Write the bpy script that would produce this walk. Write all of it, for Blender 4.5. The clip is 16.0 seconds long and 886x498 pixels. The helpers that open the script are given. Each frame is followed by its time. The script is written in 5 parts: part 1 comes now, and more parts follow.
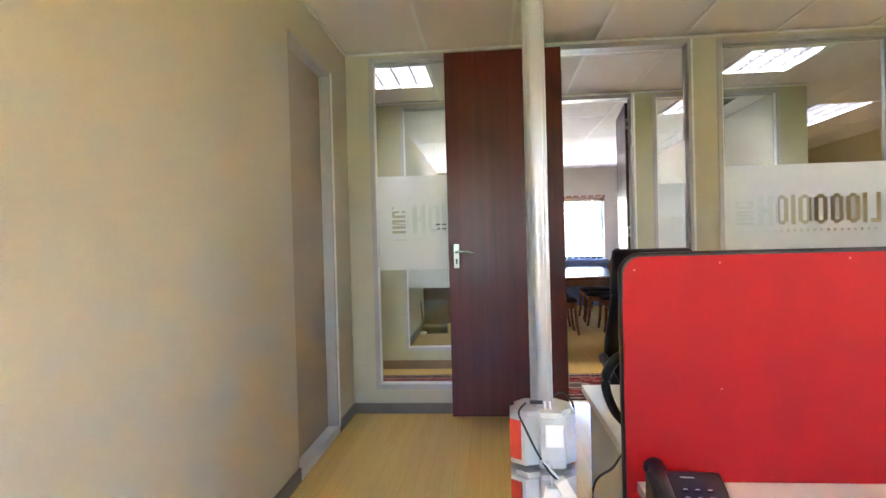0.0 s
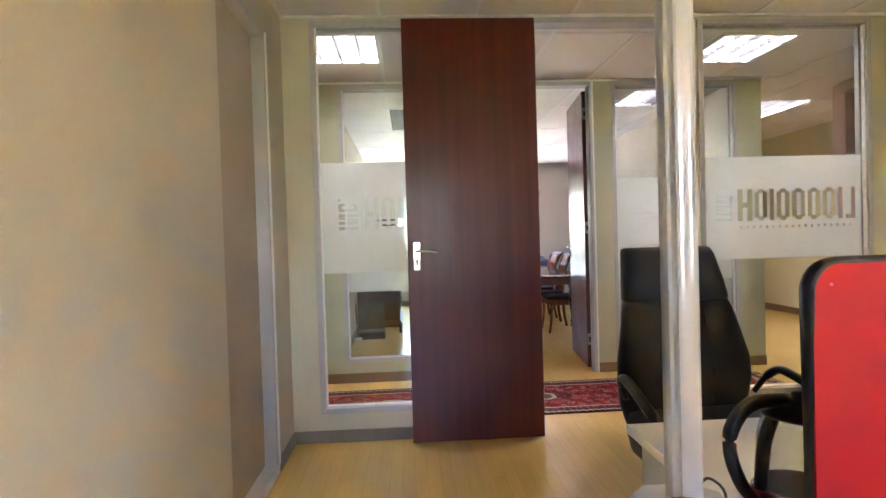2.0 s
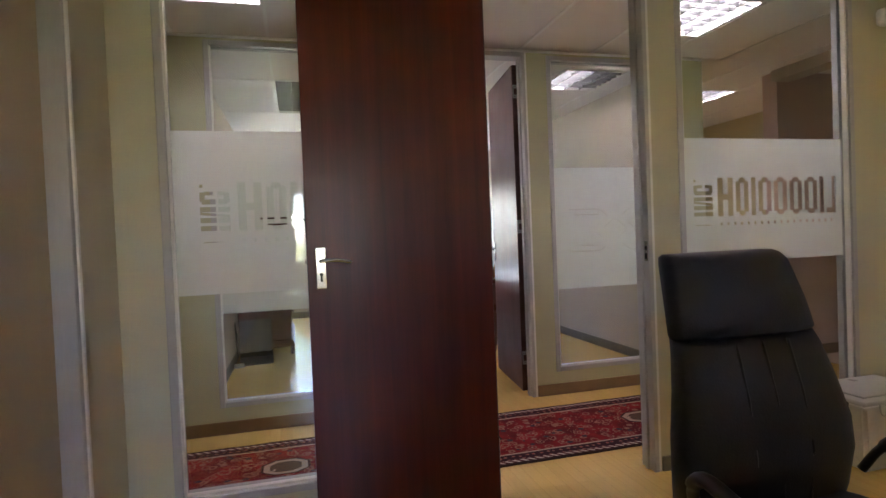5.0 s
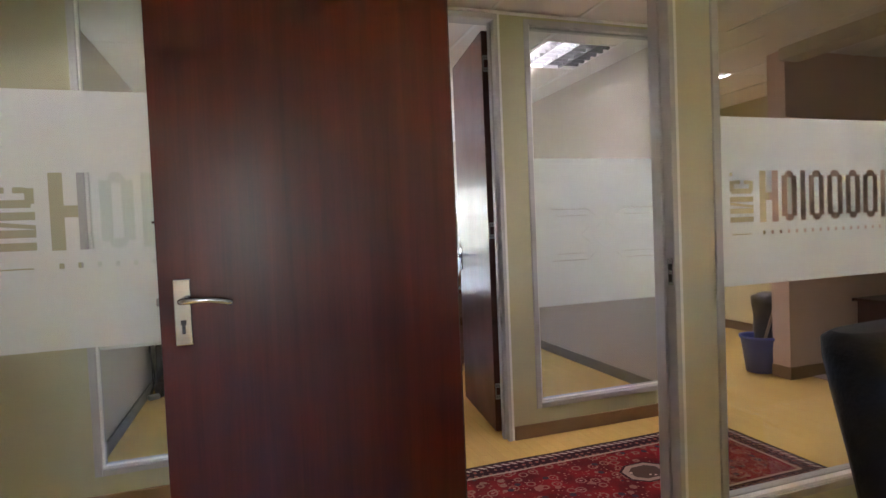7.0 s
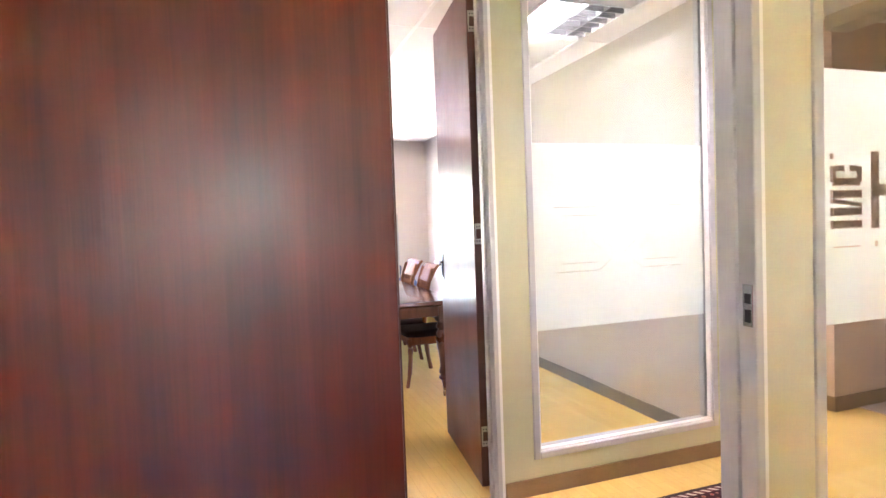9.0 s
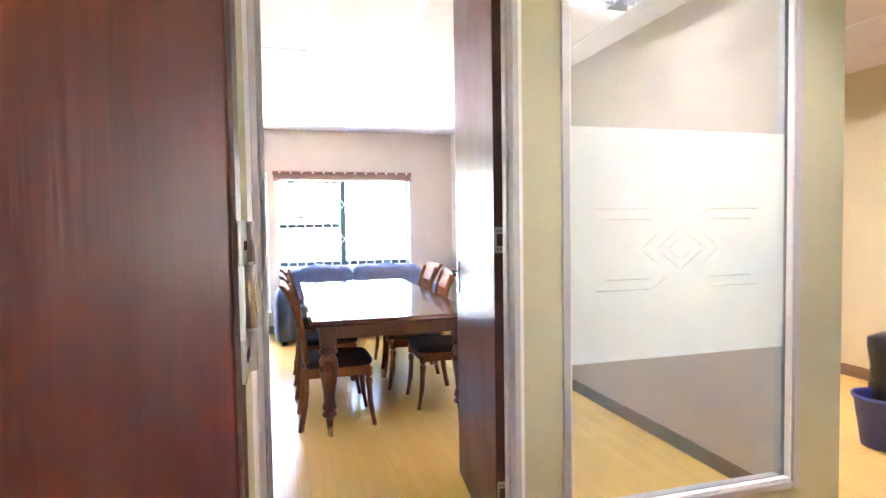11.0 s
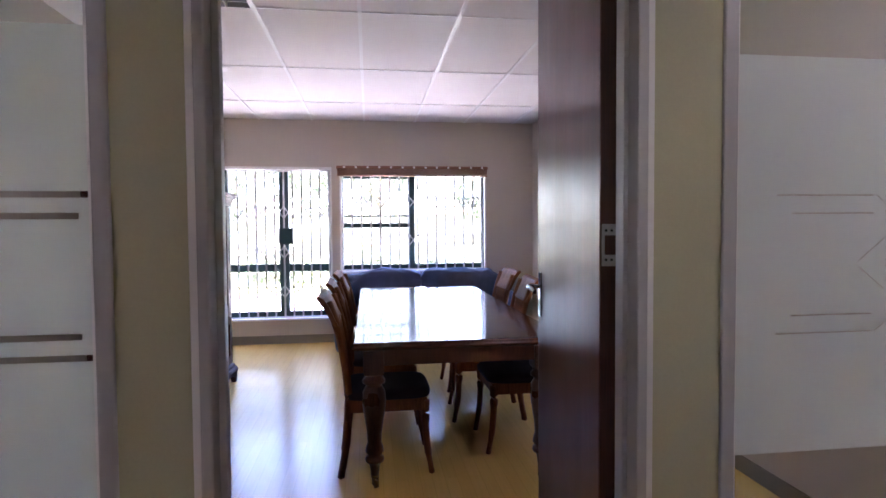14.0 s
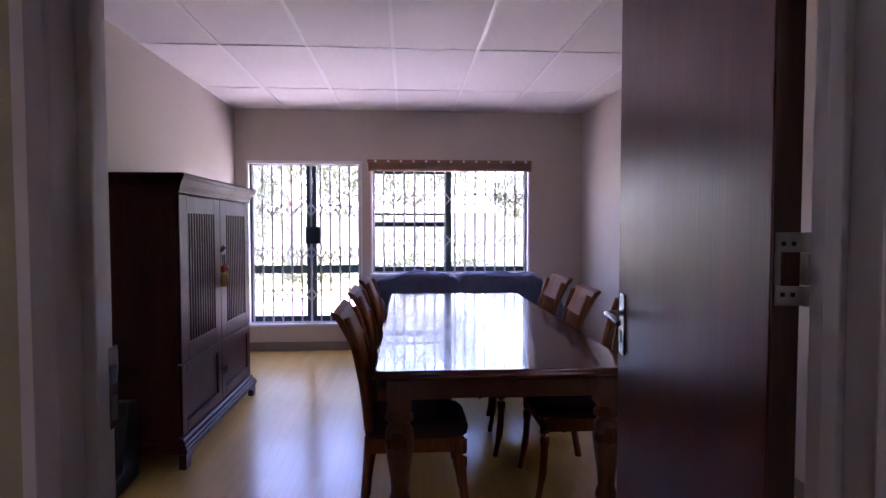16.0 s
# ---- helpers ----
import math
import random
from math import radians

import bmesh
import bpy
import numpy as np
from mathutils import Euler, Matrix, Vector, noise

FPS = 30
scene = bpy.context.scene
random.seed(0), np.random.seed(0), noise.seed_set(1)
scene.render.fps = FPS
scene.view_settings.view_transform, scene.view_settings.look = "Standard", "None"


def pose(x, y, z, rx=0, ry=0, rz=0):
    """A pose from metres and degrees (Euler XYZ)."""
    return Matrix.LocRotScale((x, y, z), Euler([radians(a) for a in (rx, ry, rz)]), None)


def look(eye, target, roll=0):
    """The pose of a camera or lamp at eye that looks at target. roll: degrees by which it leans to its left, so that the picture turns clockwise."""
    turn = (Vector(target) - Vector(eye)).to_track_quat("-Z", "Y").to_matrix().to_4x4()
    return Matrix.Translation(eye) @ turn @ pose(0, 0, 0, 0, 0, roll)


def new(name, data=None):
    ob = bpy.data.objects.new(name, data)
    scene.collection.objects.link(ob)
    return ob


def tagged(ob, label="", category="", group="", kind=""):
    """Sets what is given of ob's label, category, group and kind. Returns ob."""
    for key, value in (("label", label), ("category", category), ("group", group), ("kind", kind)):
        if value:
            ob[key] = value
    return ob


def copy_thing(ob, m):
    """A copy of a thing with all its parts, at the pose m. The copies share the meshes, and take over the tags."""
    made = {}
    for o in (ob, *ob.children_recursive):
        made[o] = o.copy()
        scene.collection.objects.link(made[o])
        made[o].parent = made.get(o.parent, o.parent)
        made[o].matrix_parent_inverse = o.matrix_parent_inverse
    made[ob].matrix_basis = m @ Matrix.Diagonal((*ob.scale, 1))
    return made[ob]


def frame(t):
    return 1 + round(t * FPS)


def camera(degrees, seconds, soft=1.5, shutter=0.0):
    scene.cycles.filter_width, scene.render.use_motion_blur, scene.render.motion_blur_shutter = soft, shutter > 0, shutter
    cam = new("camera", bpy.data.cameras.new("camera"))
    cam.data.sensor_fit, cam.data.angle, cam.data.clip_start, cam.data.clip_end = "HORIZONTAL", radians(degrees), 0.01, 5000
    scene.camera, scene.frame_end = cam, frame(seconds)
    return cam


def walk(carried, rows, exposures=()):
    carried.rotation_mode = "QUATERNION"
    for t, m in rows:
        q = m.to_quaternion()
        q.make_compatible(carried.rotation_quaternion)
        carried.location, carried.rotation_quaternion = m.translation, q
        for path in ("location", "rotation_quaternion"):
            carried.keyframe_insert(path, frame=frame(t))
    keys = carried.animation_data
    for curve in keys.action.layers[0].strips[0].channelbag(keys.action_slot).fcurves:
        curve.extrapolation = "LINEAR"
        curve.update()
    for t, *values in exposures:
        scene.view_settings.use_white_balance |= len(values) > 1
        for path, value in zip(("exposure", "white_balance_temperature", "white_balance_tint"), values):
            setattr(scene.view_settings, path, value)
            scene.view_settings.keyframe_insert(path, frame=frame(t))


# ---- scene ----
cam = camera(76.9, 16.0)
PATH = [
    (0, (-0.109, -0.189, 1.223), (-0.280, 1.803, 1.205), -1.5),
    (0.5, (-0.207, -0.102, 1.208), (-0.303, 1.896, 1.196), -1.7),
    (1, (-0.281, 0.034, 1.208), (-0.312, 2.034, 1.190), -1.6),
    (1.5, (-0.331, 0.186, 1.208), (-0.292, 2.185, 1.188), -1.6),
    (2, (-0.396, 0.354, 1.234), (-0.274, 2.350, 1.199), -1.7),
    (2.5, (-0.453, 0.506, 1.228), (-0.239, 2.494, 1.197), -1.8),
    (3, (-0.472, 0.666, 1.217), (-0.174, 2.643, 1.187), -1.9),
    (3.5, (-0.491, 0.839, 1.225), (-0.134, 2.807, 1.203), -2.2),
    (4, (-0.492, 0.994, 1.235), (-0.087, 2.953, 1.208), -2.2),
    (6.5, (-0.240, 1.955, 1.292), (0.376, 3.857, 1.227), -2.5),
    (7, (-0.158, 2.147, 1.317), (0.468, 4.045, 1.249), -2.4),
    (7.5, (-0.086, 2.320, 1.314), (0.553, 4.214, 1.246), -2.3),
    (8, (0.005, 2.499, 1.321), (0.649, 4.391, 1.253), -2.3),
    (8.5, (0.090, 2.655, 1.326), (0.737, 4.546, 1.252), -2.3),
    (9, (0.178, 2.824, 1.341), (0.823, 4.715, 1.262), -2.1),
    (11.5, (0.469, 3.447, 1.359), (0.970, 5.382, 1.279), -0.5),
    (12, (0.500, 3.560, 1.351), (0.954, 5.506, 1.274), -0.3),
    (12.5, (0.529, 3.688, 1.358), (0.939, 5.644, 1.279), -0.4),
    (13, (0.588, 3.835, 1.349), (0.942, 5.802, 1.272), -0.4),
    (13.5, (0.635, 3.963, 1.342), (0.939, 5.938, 1.266), -0.4),
    (14, (0.665, 4.106, 1.344), (0.928, 6.088, 1.270), -0.4),
    (14.5, (0.677, 4.243, 1.351), (0.917, 6.228, 1.277), -0.3),
    (15, (0.681, 4.371, 1.350), (0.892, 6.359, 1.275), -0.2),
    (15.5, (0.690, 4.522, 1.358), (0.870, 6.513, 1.281), -0.1),
    (16, (0.711, 4.659, 1.360), (0.844, 6.653, 1.280), -0.0),
]
LAMP, DAYLIGHT = 0.90, 0.07
EXPOSURES = [(0, 6.22, 5900, 29), (1.5, 6.28, 5950, 31), (2, 6.25, 6100, 34), (3.5, 5.68, 6150, 38), (4, 5.52, 6200, 38), (6.5, 5.35, 6050, 36), (7.5, 6.45, 6100, 34),
             (8.5, 7.2, 6150, 36), (9.0, 7.4, 6150, 36), (11.5, 6.95, 6050, 32), (12.5, 5.8, 5950, 38), (13.5, 5.05, 5850, 42), (14.5, 4.87, 5850, 46), (15, 4.7, 5850, 50), (16, 4.18, 5850, 60)]
walk(cam, [(t, look(eye, goal, roll)) for t, eye, goal, roll in PATH], EXPOSURES)

# ---- world, sun, exposure ----
world = bpy.data.worlds.new("sky")
scene.world = world
world.use_nodes = True
wn = world.node_tree
sky = wn.nodes.new("ShaderNodeTexSky")
sky.sky_type = "NISHITA"
sky.sun_disc = False
sky.sun_elevation = radians(52)
sky.sun_rotation = radians(92)
wn.nodes["Background"].inputs["Strength"].default_value = 0.15
wn.links.new(sky.outputs["Color"], wn.nodes["Background"].inputs["Color"])
sun = new("sun", bpy.data.lights.new("sun", "SUN"))
sun.data.energy, sun.data.angle, sun.data.color = 5.0, radians(0.5), (1.0, 0.95, 0.87)
sun.matrix_world = look((0, 0, 0), (-0.615, 0.02, -0.79))

# Area lamp added in the unseen east window opening to stand in for skylight
q = new("daylight_fill", bpy.data.lights.new("daylight_fill", "AREA"))
q.data.shape, q.data.size, q.data.size_y, q.data.energy, q.data.color = "RECTANGLE", 0.4, 1.1, DAYLIGHT, (1.0, 0.98, 0.94)
q.matrix_world = look((2.89, -1.1, 1.5), (0, -1.1, 1.45))

from mathutils.geometry import delaunay_2d_cdt, tessellate_polygon


# ---- materials ----
def nodes_of(name):
    m = bpy.data.materials.new(name)
    m.use_nodes = True
    return m, m.node_tree, m.node_tree.nodes["Principled BSDF"]


def mat(name, base, rough=0.5, metal=0.0, var=0.1, scale=3.0, fine=60.0, bump=0.05, stretch=(1, 1, 1), coat=0.0,
        rough_var=0.08, piece=0.0, spec=0.5):
    """A painted or raw surface with broad stains, fine grain, uneven gloss and slight relief."""
    m, tree, p = nodes_of(name)
    n, link = tree.nodes, tree.links.new
    co, mp = n.new("ShaderNodeTexCoord"), n.new("ShaderNodeMapping")
    mp.inputs["Scale"].default_value = stretch
    link(co.outputs["Object"], mp.inputs["Vector"])
    big, small = n.new("ShaderNodeTexNoise"), n.new("ShaderNodeTexNoise")
    big.inputs["Scale"].default_value, big.inputs["Detail"].default_value = scale, 3
    small.inputs["Scale"].default_value, small.inputs["Detail"].default_value = fine, 4
    for t in (big, small):
        link(mp.outputs["Vector"], t.inputs["Vector"])
    mix = n.new("ShaderNodeMix")
    mix.data_type = "FLOAT"
    mix.inputs["Factor"].default_value = 0.4
    link(big.outputs["Fac"], mix.inputs["A"])
    link(small.outputs["Fac"], mix.inputs["B"])
    ramp = n.new("ShaderNodeValToRGB")
    e = ramp.color_ramp.elements
    e[0].position, e[1].position = 0.3, 0.7
    e[0].color = (*[c * (1 - var) for c in base], 1)
    e[1].color = (*[min(1, c * (1 + var)) for c in base], 1)
    link(mix.outputs["Result"], ramp.inputs["Fac"])
    out = ramp.outputs["Color"]
    if piece:
        info, hsv = n.new("ShaderNodeObjectInfo"), n.new("ShaderNodeHueSaturation")
        rng = n.new("ShaderNodeMapRange")
        rng.inputs["To Min"].default_value, rng.inputs["To Max"].default_value = 1 - piece, 1 + piece
        link(info.outputs["Random"], rng.inputs["Value"])
        link(rng.outputs["Result"], hsv.inputs["Value"])
        link(out, hsv.inputs["Color"])
        out = hsv.outputs["Color"]
    link(out, p.inputs["Base Color"])
    rr = n.new("ShaderNodeMapRange")
    rr.inputs["To Min"].default_value = max(0.02, rough - rough_var)
    rr.inputs["To Max"].default_value = min(1, rough + rough_var)
    link(big.outputs["Fac"], rr.inputs["Value"])
    link(rr.outputs["Result"], p.inputs["Roughness"])
    p.inputs["Metallic"].default_value = metal
    p.inputs["Specular IOR Level"].default_value = spec
    p.inputs["Coat Weight"].default_value = coat
    p.inputs["Coat Roughness"].default_value = 0.12
    if bump:
        b = n.new("ShaderNodeBump")
        b.inputs["Strength"].default_value, b.inputs["Distance"].default_value = bump, 0.01
        link(small.outputs["Fac"], b.inputs["Height"])
        link(b.outputs["Normal"], p.inputs["Normal"])
    return m


def wood(name, dark, light, rough=0.35, grain=(14, 14, 0.7), coat=0.0, streak=0.5, pores=140, spec=0.5, coat_rough=0.08):
    """Timber with long bands and short dark pores; grain gives how tightly it lies along each axis."""
    m, tree, p = nodes_of(name)
    n, link = tree.nodes, tree.links.new
    co, mp = n.new("ShaderNodeTexCoord"), n.new("ShaderNodeMapping")
    mp.inputs["Scale"].default_value = grain
    link(co.outputs["Object"], mp.inputs["Vector"])
    a, b = n.new("ShaderNodeTexNoise"), n.new("ShaderNodeTexNoise")
    a.inputs["Scale"].default_value, a.inputs["Detail"].default_value, a.inputs["Distortion"].default_value = 1.0, 5, 0.4
    b.inputs["Scale"].default_value, b.inputs["Detail"].default_value = pores / 14, 3
    link(mp.outputs["Vector"], a.inputs["Vector"])
    link(mp.outputs["Vector"], b.inputs["Vector"])
    mix = n.new("ShaderNodeMix")
    mix.data_type = "FLOAT"
    mix.inputs["Factor"].default_value = streak
    link(a.outputs["Fac"], mix.inputs["A"])
    link(b.outputs["Fac"], mix.inputs["B"])
    ramp = n.new("ShaderNodeValToRGB")
    e = ramp.color_ramp.elements
    e[0].position, e[1].position, e[0].color, e[1].color = 0.32, 0.68, (*dark, 1), (*light, 1)
    link(mix.outputs["Result"], ramp.inputs["Fac"])
    link(ramp.outputs["Color"], p.inputs["Base Color"])
    soft = n.new("ShaderNodeTexNoise")
    soft.inputs["Scale"].default_value, soft.inputs["Detail"].default_value = 3.0, 4
    link(co.outputs["Object"], soft.inputs["Vector"])
    rr = n.new("ShaderNodeMapRange")
    rr.inputs["To Min"].default_value, rr.inputs["To Max"].default_value = max(0.03, rough - 0.12), rough + 0.14
    link(soft.outputs["Fac"], rr.inputs["Value"])
    link(rr.outputs["Result"], p.inputs["Roughness"])
    p.inputs["Coat Weight"].default_value, p.inputs["Coat Roughness"].default_value = coat, coat_rough
    p.inputs["Specular IOR Level"].default_value = spec
    bp = n.new("ShaderNodeBump")
    bp.inputs["Strength"].default_value, bp.inputs["Distance"].default_value = 0.08, 0.004
    link(b.outputs["Fac"], bp.inputs["Height"])
    link(bp.outputs["Normal"], p.inputs["Normal"])
    return m


def clear_glass(name, tint=(0.95, 0.98, 0.96)):
    m = bpy.data.materials.new(name)
    m.use_nodes = True
    tree = m.node_tree
    n, link = tree.nodes, tree.links.new
    n.clear()
    out, mix, tr, gl, fr = (n.new("ShaderNode" + k) for k in ("OutputMaterial", "MixShader", "BsdfTransparent", "BsdfGlossy", "LayerWeight"))
    tr.inputs["Color"].default_value = (*tint, 1)
    gl.inputs["Roughness"].default_value = 0.02
    fr.inputs["Blend"].default_value = 0.5
    power, gain = n.new("ShaderNodeMath"), n.new("ShaderNodeMath")
    power.operation, gain.operation = "POWER", "MULTIPLY_ADD"
    power.inputs[1].default_value, gain.inputs[1].default_value, gain.inputs[2].default_value = 4.0, 0.7, 0.035
    link(fr.outputs["Facing"], power.inputs[0])
    link(power.outputs[0], gain.inputs[0])
    link(gain.outputs[0], mix.inputs["Fac"])
    link(tr.outputs["BSDF"], mix.inputs[1])
    link(gl.outputs["BSDF"], mix.inputs[2])
    link(mix.outputs["Shader"], out.inputs["Surface"])
    return m


def frosted(name, clear=0.045):
    """White etched vinyl: scatters light to both sides and lets a little through unblurred."""
    m = bpy.data.materials.new(name)
    m.use_nodes = True
    tree = m.node_tree
    n, link = tree.nodes, tree.links.new
    n.clear()
    out, a, b = n.new("ShaderNodeOutputMaterial"), n.new("ShaderNodeMixShader"), n.new("ShaderNodeMixShader")
    tl, df, tr = n.new("ShaderNodeBsdfTranslucent"), n.new("ShaderNodeBsdfDiffuse"), n.new("ShaderNodeBsdfTransparent")
    co, ns, ramp = n.new("ShaderNodeTexCoord"), n.new("ShaderNodeTexNoise"), n.new("ShaderNodeValToRGB")
    ns.inputs["Scale"].default_value, ns.inputs["Detail"].default_value = 2.5, 5
    ramp.color_ramp.elements[0].color, ramp.color_ramp.elements[1].color = (0.78, 0.8, 0.79, 1), (0.88, 0.89, 0.88, 1)
    link(co.outputs["Object"], ns.inputs["Vector"])
    link(ns.outputs["Fac"], ramp.inputs["Fac"])
    link(ramp.outputs["Color"], tl.inputs["Color"])
    link(ramp.outputs["Color"], df.inputs["Color"])
    a.inputs["Fac"].default_value, b.inputs["Fac"].default_value = 0.4, clear
    link(tl.outputs["BSDF"], a.inputs[1])
    link(df.outputs["BSDF"], a.inputs[2])
    link(a.outputs["Shader"], b.inputs[1])
    link(tr.outputs["BSDF"], b.inputs[2])
    link(b.outputs["Shader"], out.inputs["Surface"])
    return m


def glow(name, colour, strength):
    m, tree, p = nodes_of(name)
    p.inputs["Base Color"].default_value = (0.8, 0.8, 0.8, 1)
    p.inputs["Emission Color"].default_value = (*colour, 1)
    p.inputs["Emission Strength"].default_value = strength
    return m


def laminate(name):
    """Pale beech laminate in boards that run away from the windows, with faint joints."""
    m, tree, p = nodes_of(name)
    n, link = tree.nodes, tree.links.new
    co, mp, br = n.new("ShaderNodeTexCoord"), n.new("ShaderNodeMapping"), n.new("ShaderNodeTexBrick")
    link(co.outputs["Object"], mp.inputs["Vector"])
    mp.inputs["Rotation"].default_value = (0, 0, radians(90))
    link(mp.outputs["Vector"], br.inputs["Vector"])
    br.inputs["Color1"].default_value, br.inputs["Color2"].default_value = (0.75, 0.50, 0.15, 1), (0.80, 0.54, 0.17, 1)
    br.inputs["Mortar"].default_value = (0.64, 0.41, 0.12, 1)
    br.inputs["Scale"].default_value, br.inputs["Mortar Size"].default_value = 1.0, 0.0012
    br.inputs["Brick Width"].default_value, br.inputs["Row Height"].default_value = 1.28, 0.066
    br.inputs["Mortar Smooth"].default_value = 0.4
    gm, gr, mx = n.new("ShaderNodeMapping"), n.new("ShaderNodeTexNoise"), n.new("ShaderNodeMix")
    gm.inputs["Scale"].default_value = (60, 3, 1)
    link(co.outputs["Object"], gm.inputs["Vector"])
    link(gm.outputs["Vector"], gr.inputs["Vector"])
    gr.inputs["Scale"].default_value, gr.inputs["Detail"].default_value = 1.0, 5
    mx.data_type, mx.blend_type = "RGBA", "MULTIPLY"
    mx.inputs["Factor"].default_value = 0.2
    ramp = n.new("ShaderNodeValToRGB")
    ramp.color_ramp.elements[0].position, ramp.color_ramp.elements[1].position = 0.3, 0.65
    ramp.color_ramp.elements[0].color, ramp.color_ramp.elements[1].color = (0.7, 0.66, 0.6, 1), (1, 1, 1, 1)
    link(gr.outputs["Fac"], ramp.inputs["Fac"])
    link(br.outputs["Color"], mx.inputs["A"])
    link(ramp.outputs["Color"], mx.inputs["B"])
    link(mx.outputs["Result"], p.inputs["Base Color"])
    sm, rr = n.new("ShaderNodeTexNoise"), n.new("ShaderNodeMapRange")
    sm.inputs["Scale"].default_value, sm.inputs["Detail"].default_value = 1.1, 2
    link(co.outputs["Object"], sm.inputs["Vector"])
    rr.inputs["To Min"].default_value, rr.inputs["To Max"].default_value = 0.15, 0.25
    link(sm.outputs["Fac"], rr.inputs["Value"])
    link(rr.outputs["Result"], p.inputs["Roughness"])
    p.inputs["Specular IOR Level"].default_value = 0.65
    return m


def rug_weave(name, half_len, half_wid):
    """Red runner with a dark flowered border, scattered small flowers and pale lozenge medallions."""
    m, tree, p = nodes_of(name)
    n, link = tree.nodes, tree.links.new

    def math_node(op, a, b=None):
        q = n.new("ShaderNodeMath")
        q.operation = op
        for i, v in enumerate((a, b)):
            if v is None:
                continue
            if isinstance(v, (int, float)):
                q.inputs[i].default_value = v
            else:
                link(v, q.inputs[i])
        return q.outputs[0]

    def blend(fac, a, b):
        q = n.new("ShaderNodeMix")
        q.data_type = "RGBA"
        for k, v in (("Factor", fac), ("A", a), ("B", b)):
            if isinstance(v, tuple):
                q.inputs[k].default_value = (*v, 1)
            else:
                link(v, q.inputs[k])
        return q.outputs["Result"]

    co, sep = n.new("ShaderNodeTexCoord"), n.new("ShaderNodeSeparateXYZ")
    link(co.outputs["Object"], sep.inputs["Vector"])
    x, y = sep.outputs["X"], sep.outputs["Y"]
    edge = math_node("MINIMUM", math_node("SUBTRACT", half_len, math_node("ABSOLUTE", x)),
                     math_node("SUBTRACT", half_wid, math_node("ABSOLUTE", y)))

    def spots(scale, low, high, rand=1.0):
        v = n.new("ShaderNodeTexVoronoi")
        v.inputs["Scale"].default_value, v.inputs["Randomness"].default_value = scale, rand
        link(co.outputs["Object"], v.inputs["Vector"])
        return math_node("MULTIPLY", math_node("GREATER_THAN", v.outputs["Distance"], low), math_node("LESS_THAN", v.outputs["Distance"], high)), v

    ns = n.new("ShaderNodeTexNoise")
    ns.inputs["Scale"].default_value, ns.inputs["Detail"].default_value = 7.0, 4
    link(co.outputs["Object"], ns.inputs["Vector"])
    ramp = n.new("ShaderNodeValToRGB")
    e = ramp.color_ramp.elements
    e[0].position, e[1].position = 0.38, 0.62
    e[0].color, e[1].color = (0.11, 0.012, 0.014, 1), (0.24, 0.018, 0.018, 1)
    link(ns.outputs["Fac"], ramp.inputs["Fac"])
    field = ramp.outputs["Color"]
    ring, v1 = spots(15, 0.30, 0.42)
    field = blend(ring, field, (0.26, 0.13, 0.09))
    dot, _ = spots(38, 0.0, 0.2)
    field = blend(dot, field, (0.33, 0.16, 0.11))
    dark, _ = spots(11, 0.0, 0.2)
    field = blend(dark, field, (0.06, 0.035, 0.045))
    core, _ = spots(15, 0.0, 0.12)
    field = blend(core, field, (0.36, 0.24, 0.17))
    cell = math_node("ABSOLUTE", math_node("SUBTRACT", math_node("FRACT", math_node("MULTIPLY", math_node("ADD", x, 0.438), 1 / 1.13)), 0.5))
    along, across = math_node("MULTIPLY", cell, 1.13 / 0.118), math_node("MULTIPLY", math_node("ABSOLUTE", y), 1 / 0.095)
    diamond = math_node("MAXIMUM", math_node("MAXIMUM", along, across), math_node("MULTIPLY", math_node("ADD", along, across), 0.68))
    field = blend(math_node("LESS_THAN", diamond, 1.12), field, (0.05, 0.02, 0.02))
    field = blend(math_node("LESS_THAN", diamond, 1.0), field, (0.36, 0.29, 0.22))
    field = blend(math_node("LESS_THAN", diamond, 0.72), field, (0.10, 0.07, 0.05))
    field = blend(math_node("MULTIPLY", math_node("LESS_THAN", diamond, 0.8), core), field, (0.6, 0.5, 0.38))
    bord = blend(spots(24, 0.0, 0.26, 0.35)[0], (0.045, 0.016, 0.02), (0.24, 0.12, 0.09))
    bord = blend(spots(24, 0.0, 0.12, 0.35)[0], bord, (0.3, 0.03, 0.03))
    col = blend(math_node("LESS_THAN", edge, 0.125), field, bord)
    col = blend(math_node("MULTIPLY", math_node("LESS_THAN", edge, 0.14), math_node("GREATER_THAN", edge, 0.125)), col, (0.4, 0.3, 0.22))
    teeth = math_node("GREATER_THAN", math_node("FRACT", math_node("MULTIPLY", math_node("ADD", x, y), 22)), 0.45)
    pale = blend(teeth, (0.5, 0.42, 0.34), (0.1, 0.03, 0.03))
    col = blend(math_node("MULTIPLY", math_node("LESS_THAN", edge, 0.052), math_node("GREATER_THAN", edge, 0.022)), col, pale)
    col = blend(math_node("LESS_THAN", edge, 0.022), col, (0.05, 0.03, 0.025))
    link(col, p.inputs["Base Color"])
    p.inputs["Roughness"].default_value = 0.95
    p.inputs["Specular IOR Level"].default_value = 0.1
    pile, bp = n.new("ShaderNodeTexNoise"), n.new("ShaderNodeBump")
    pile.inputs["Scale"].default_value = 260
    link(co.outputs["Object"], pile.inputs["Vector"])
    bp.inputs["Strength"].default_value, bp.inputs["Distance"].default_value = 0.5, 0.004
    link(pile.outputs["Fac"], bp.inputs["Height"])
    link(bp.outputs["Normal"], p.inputs["Normal"])
    return m


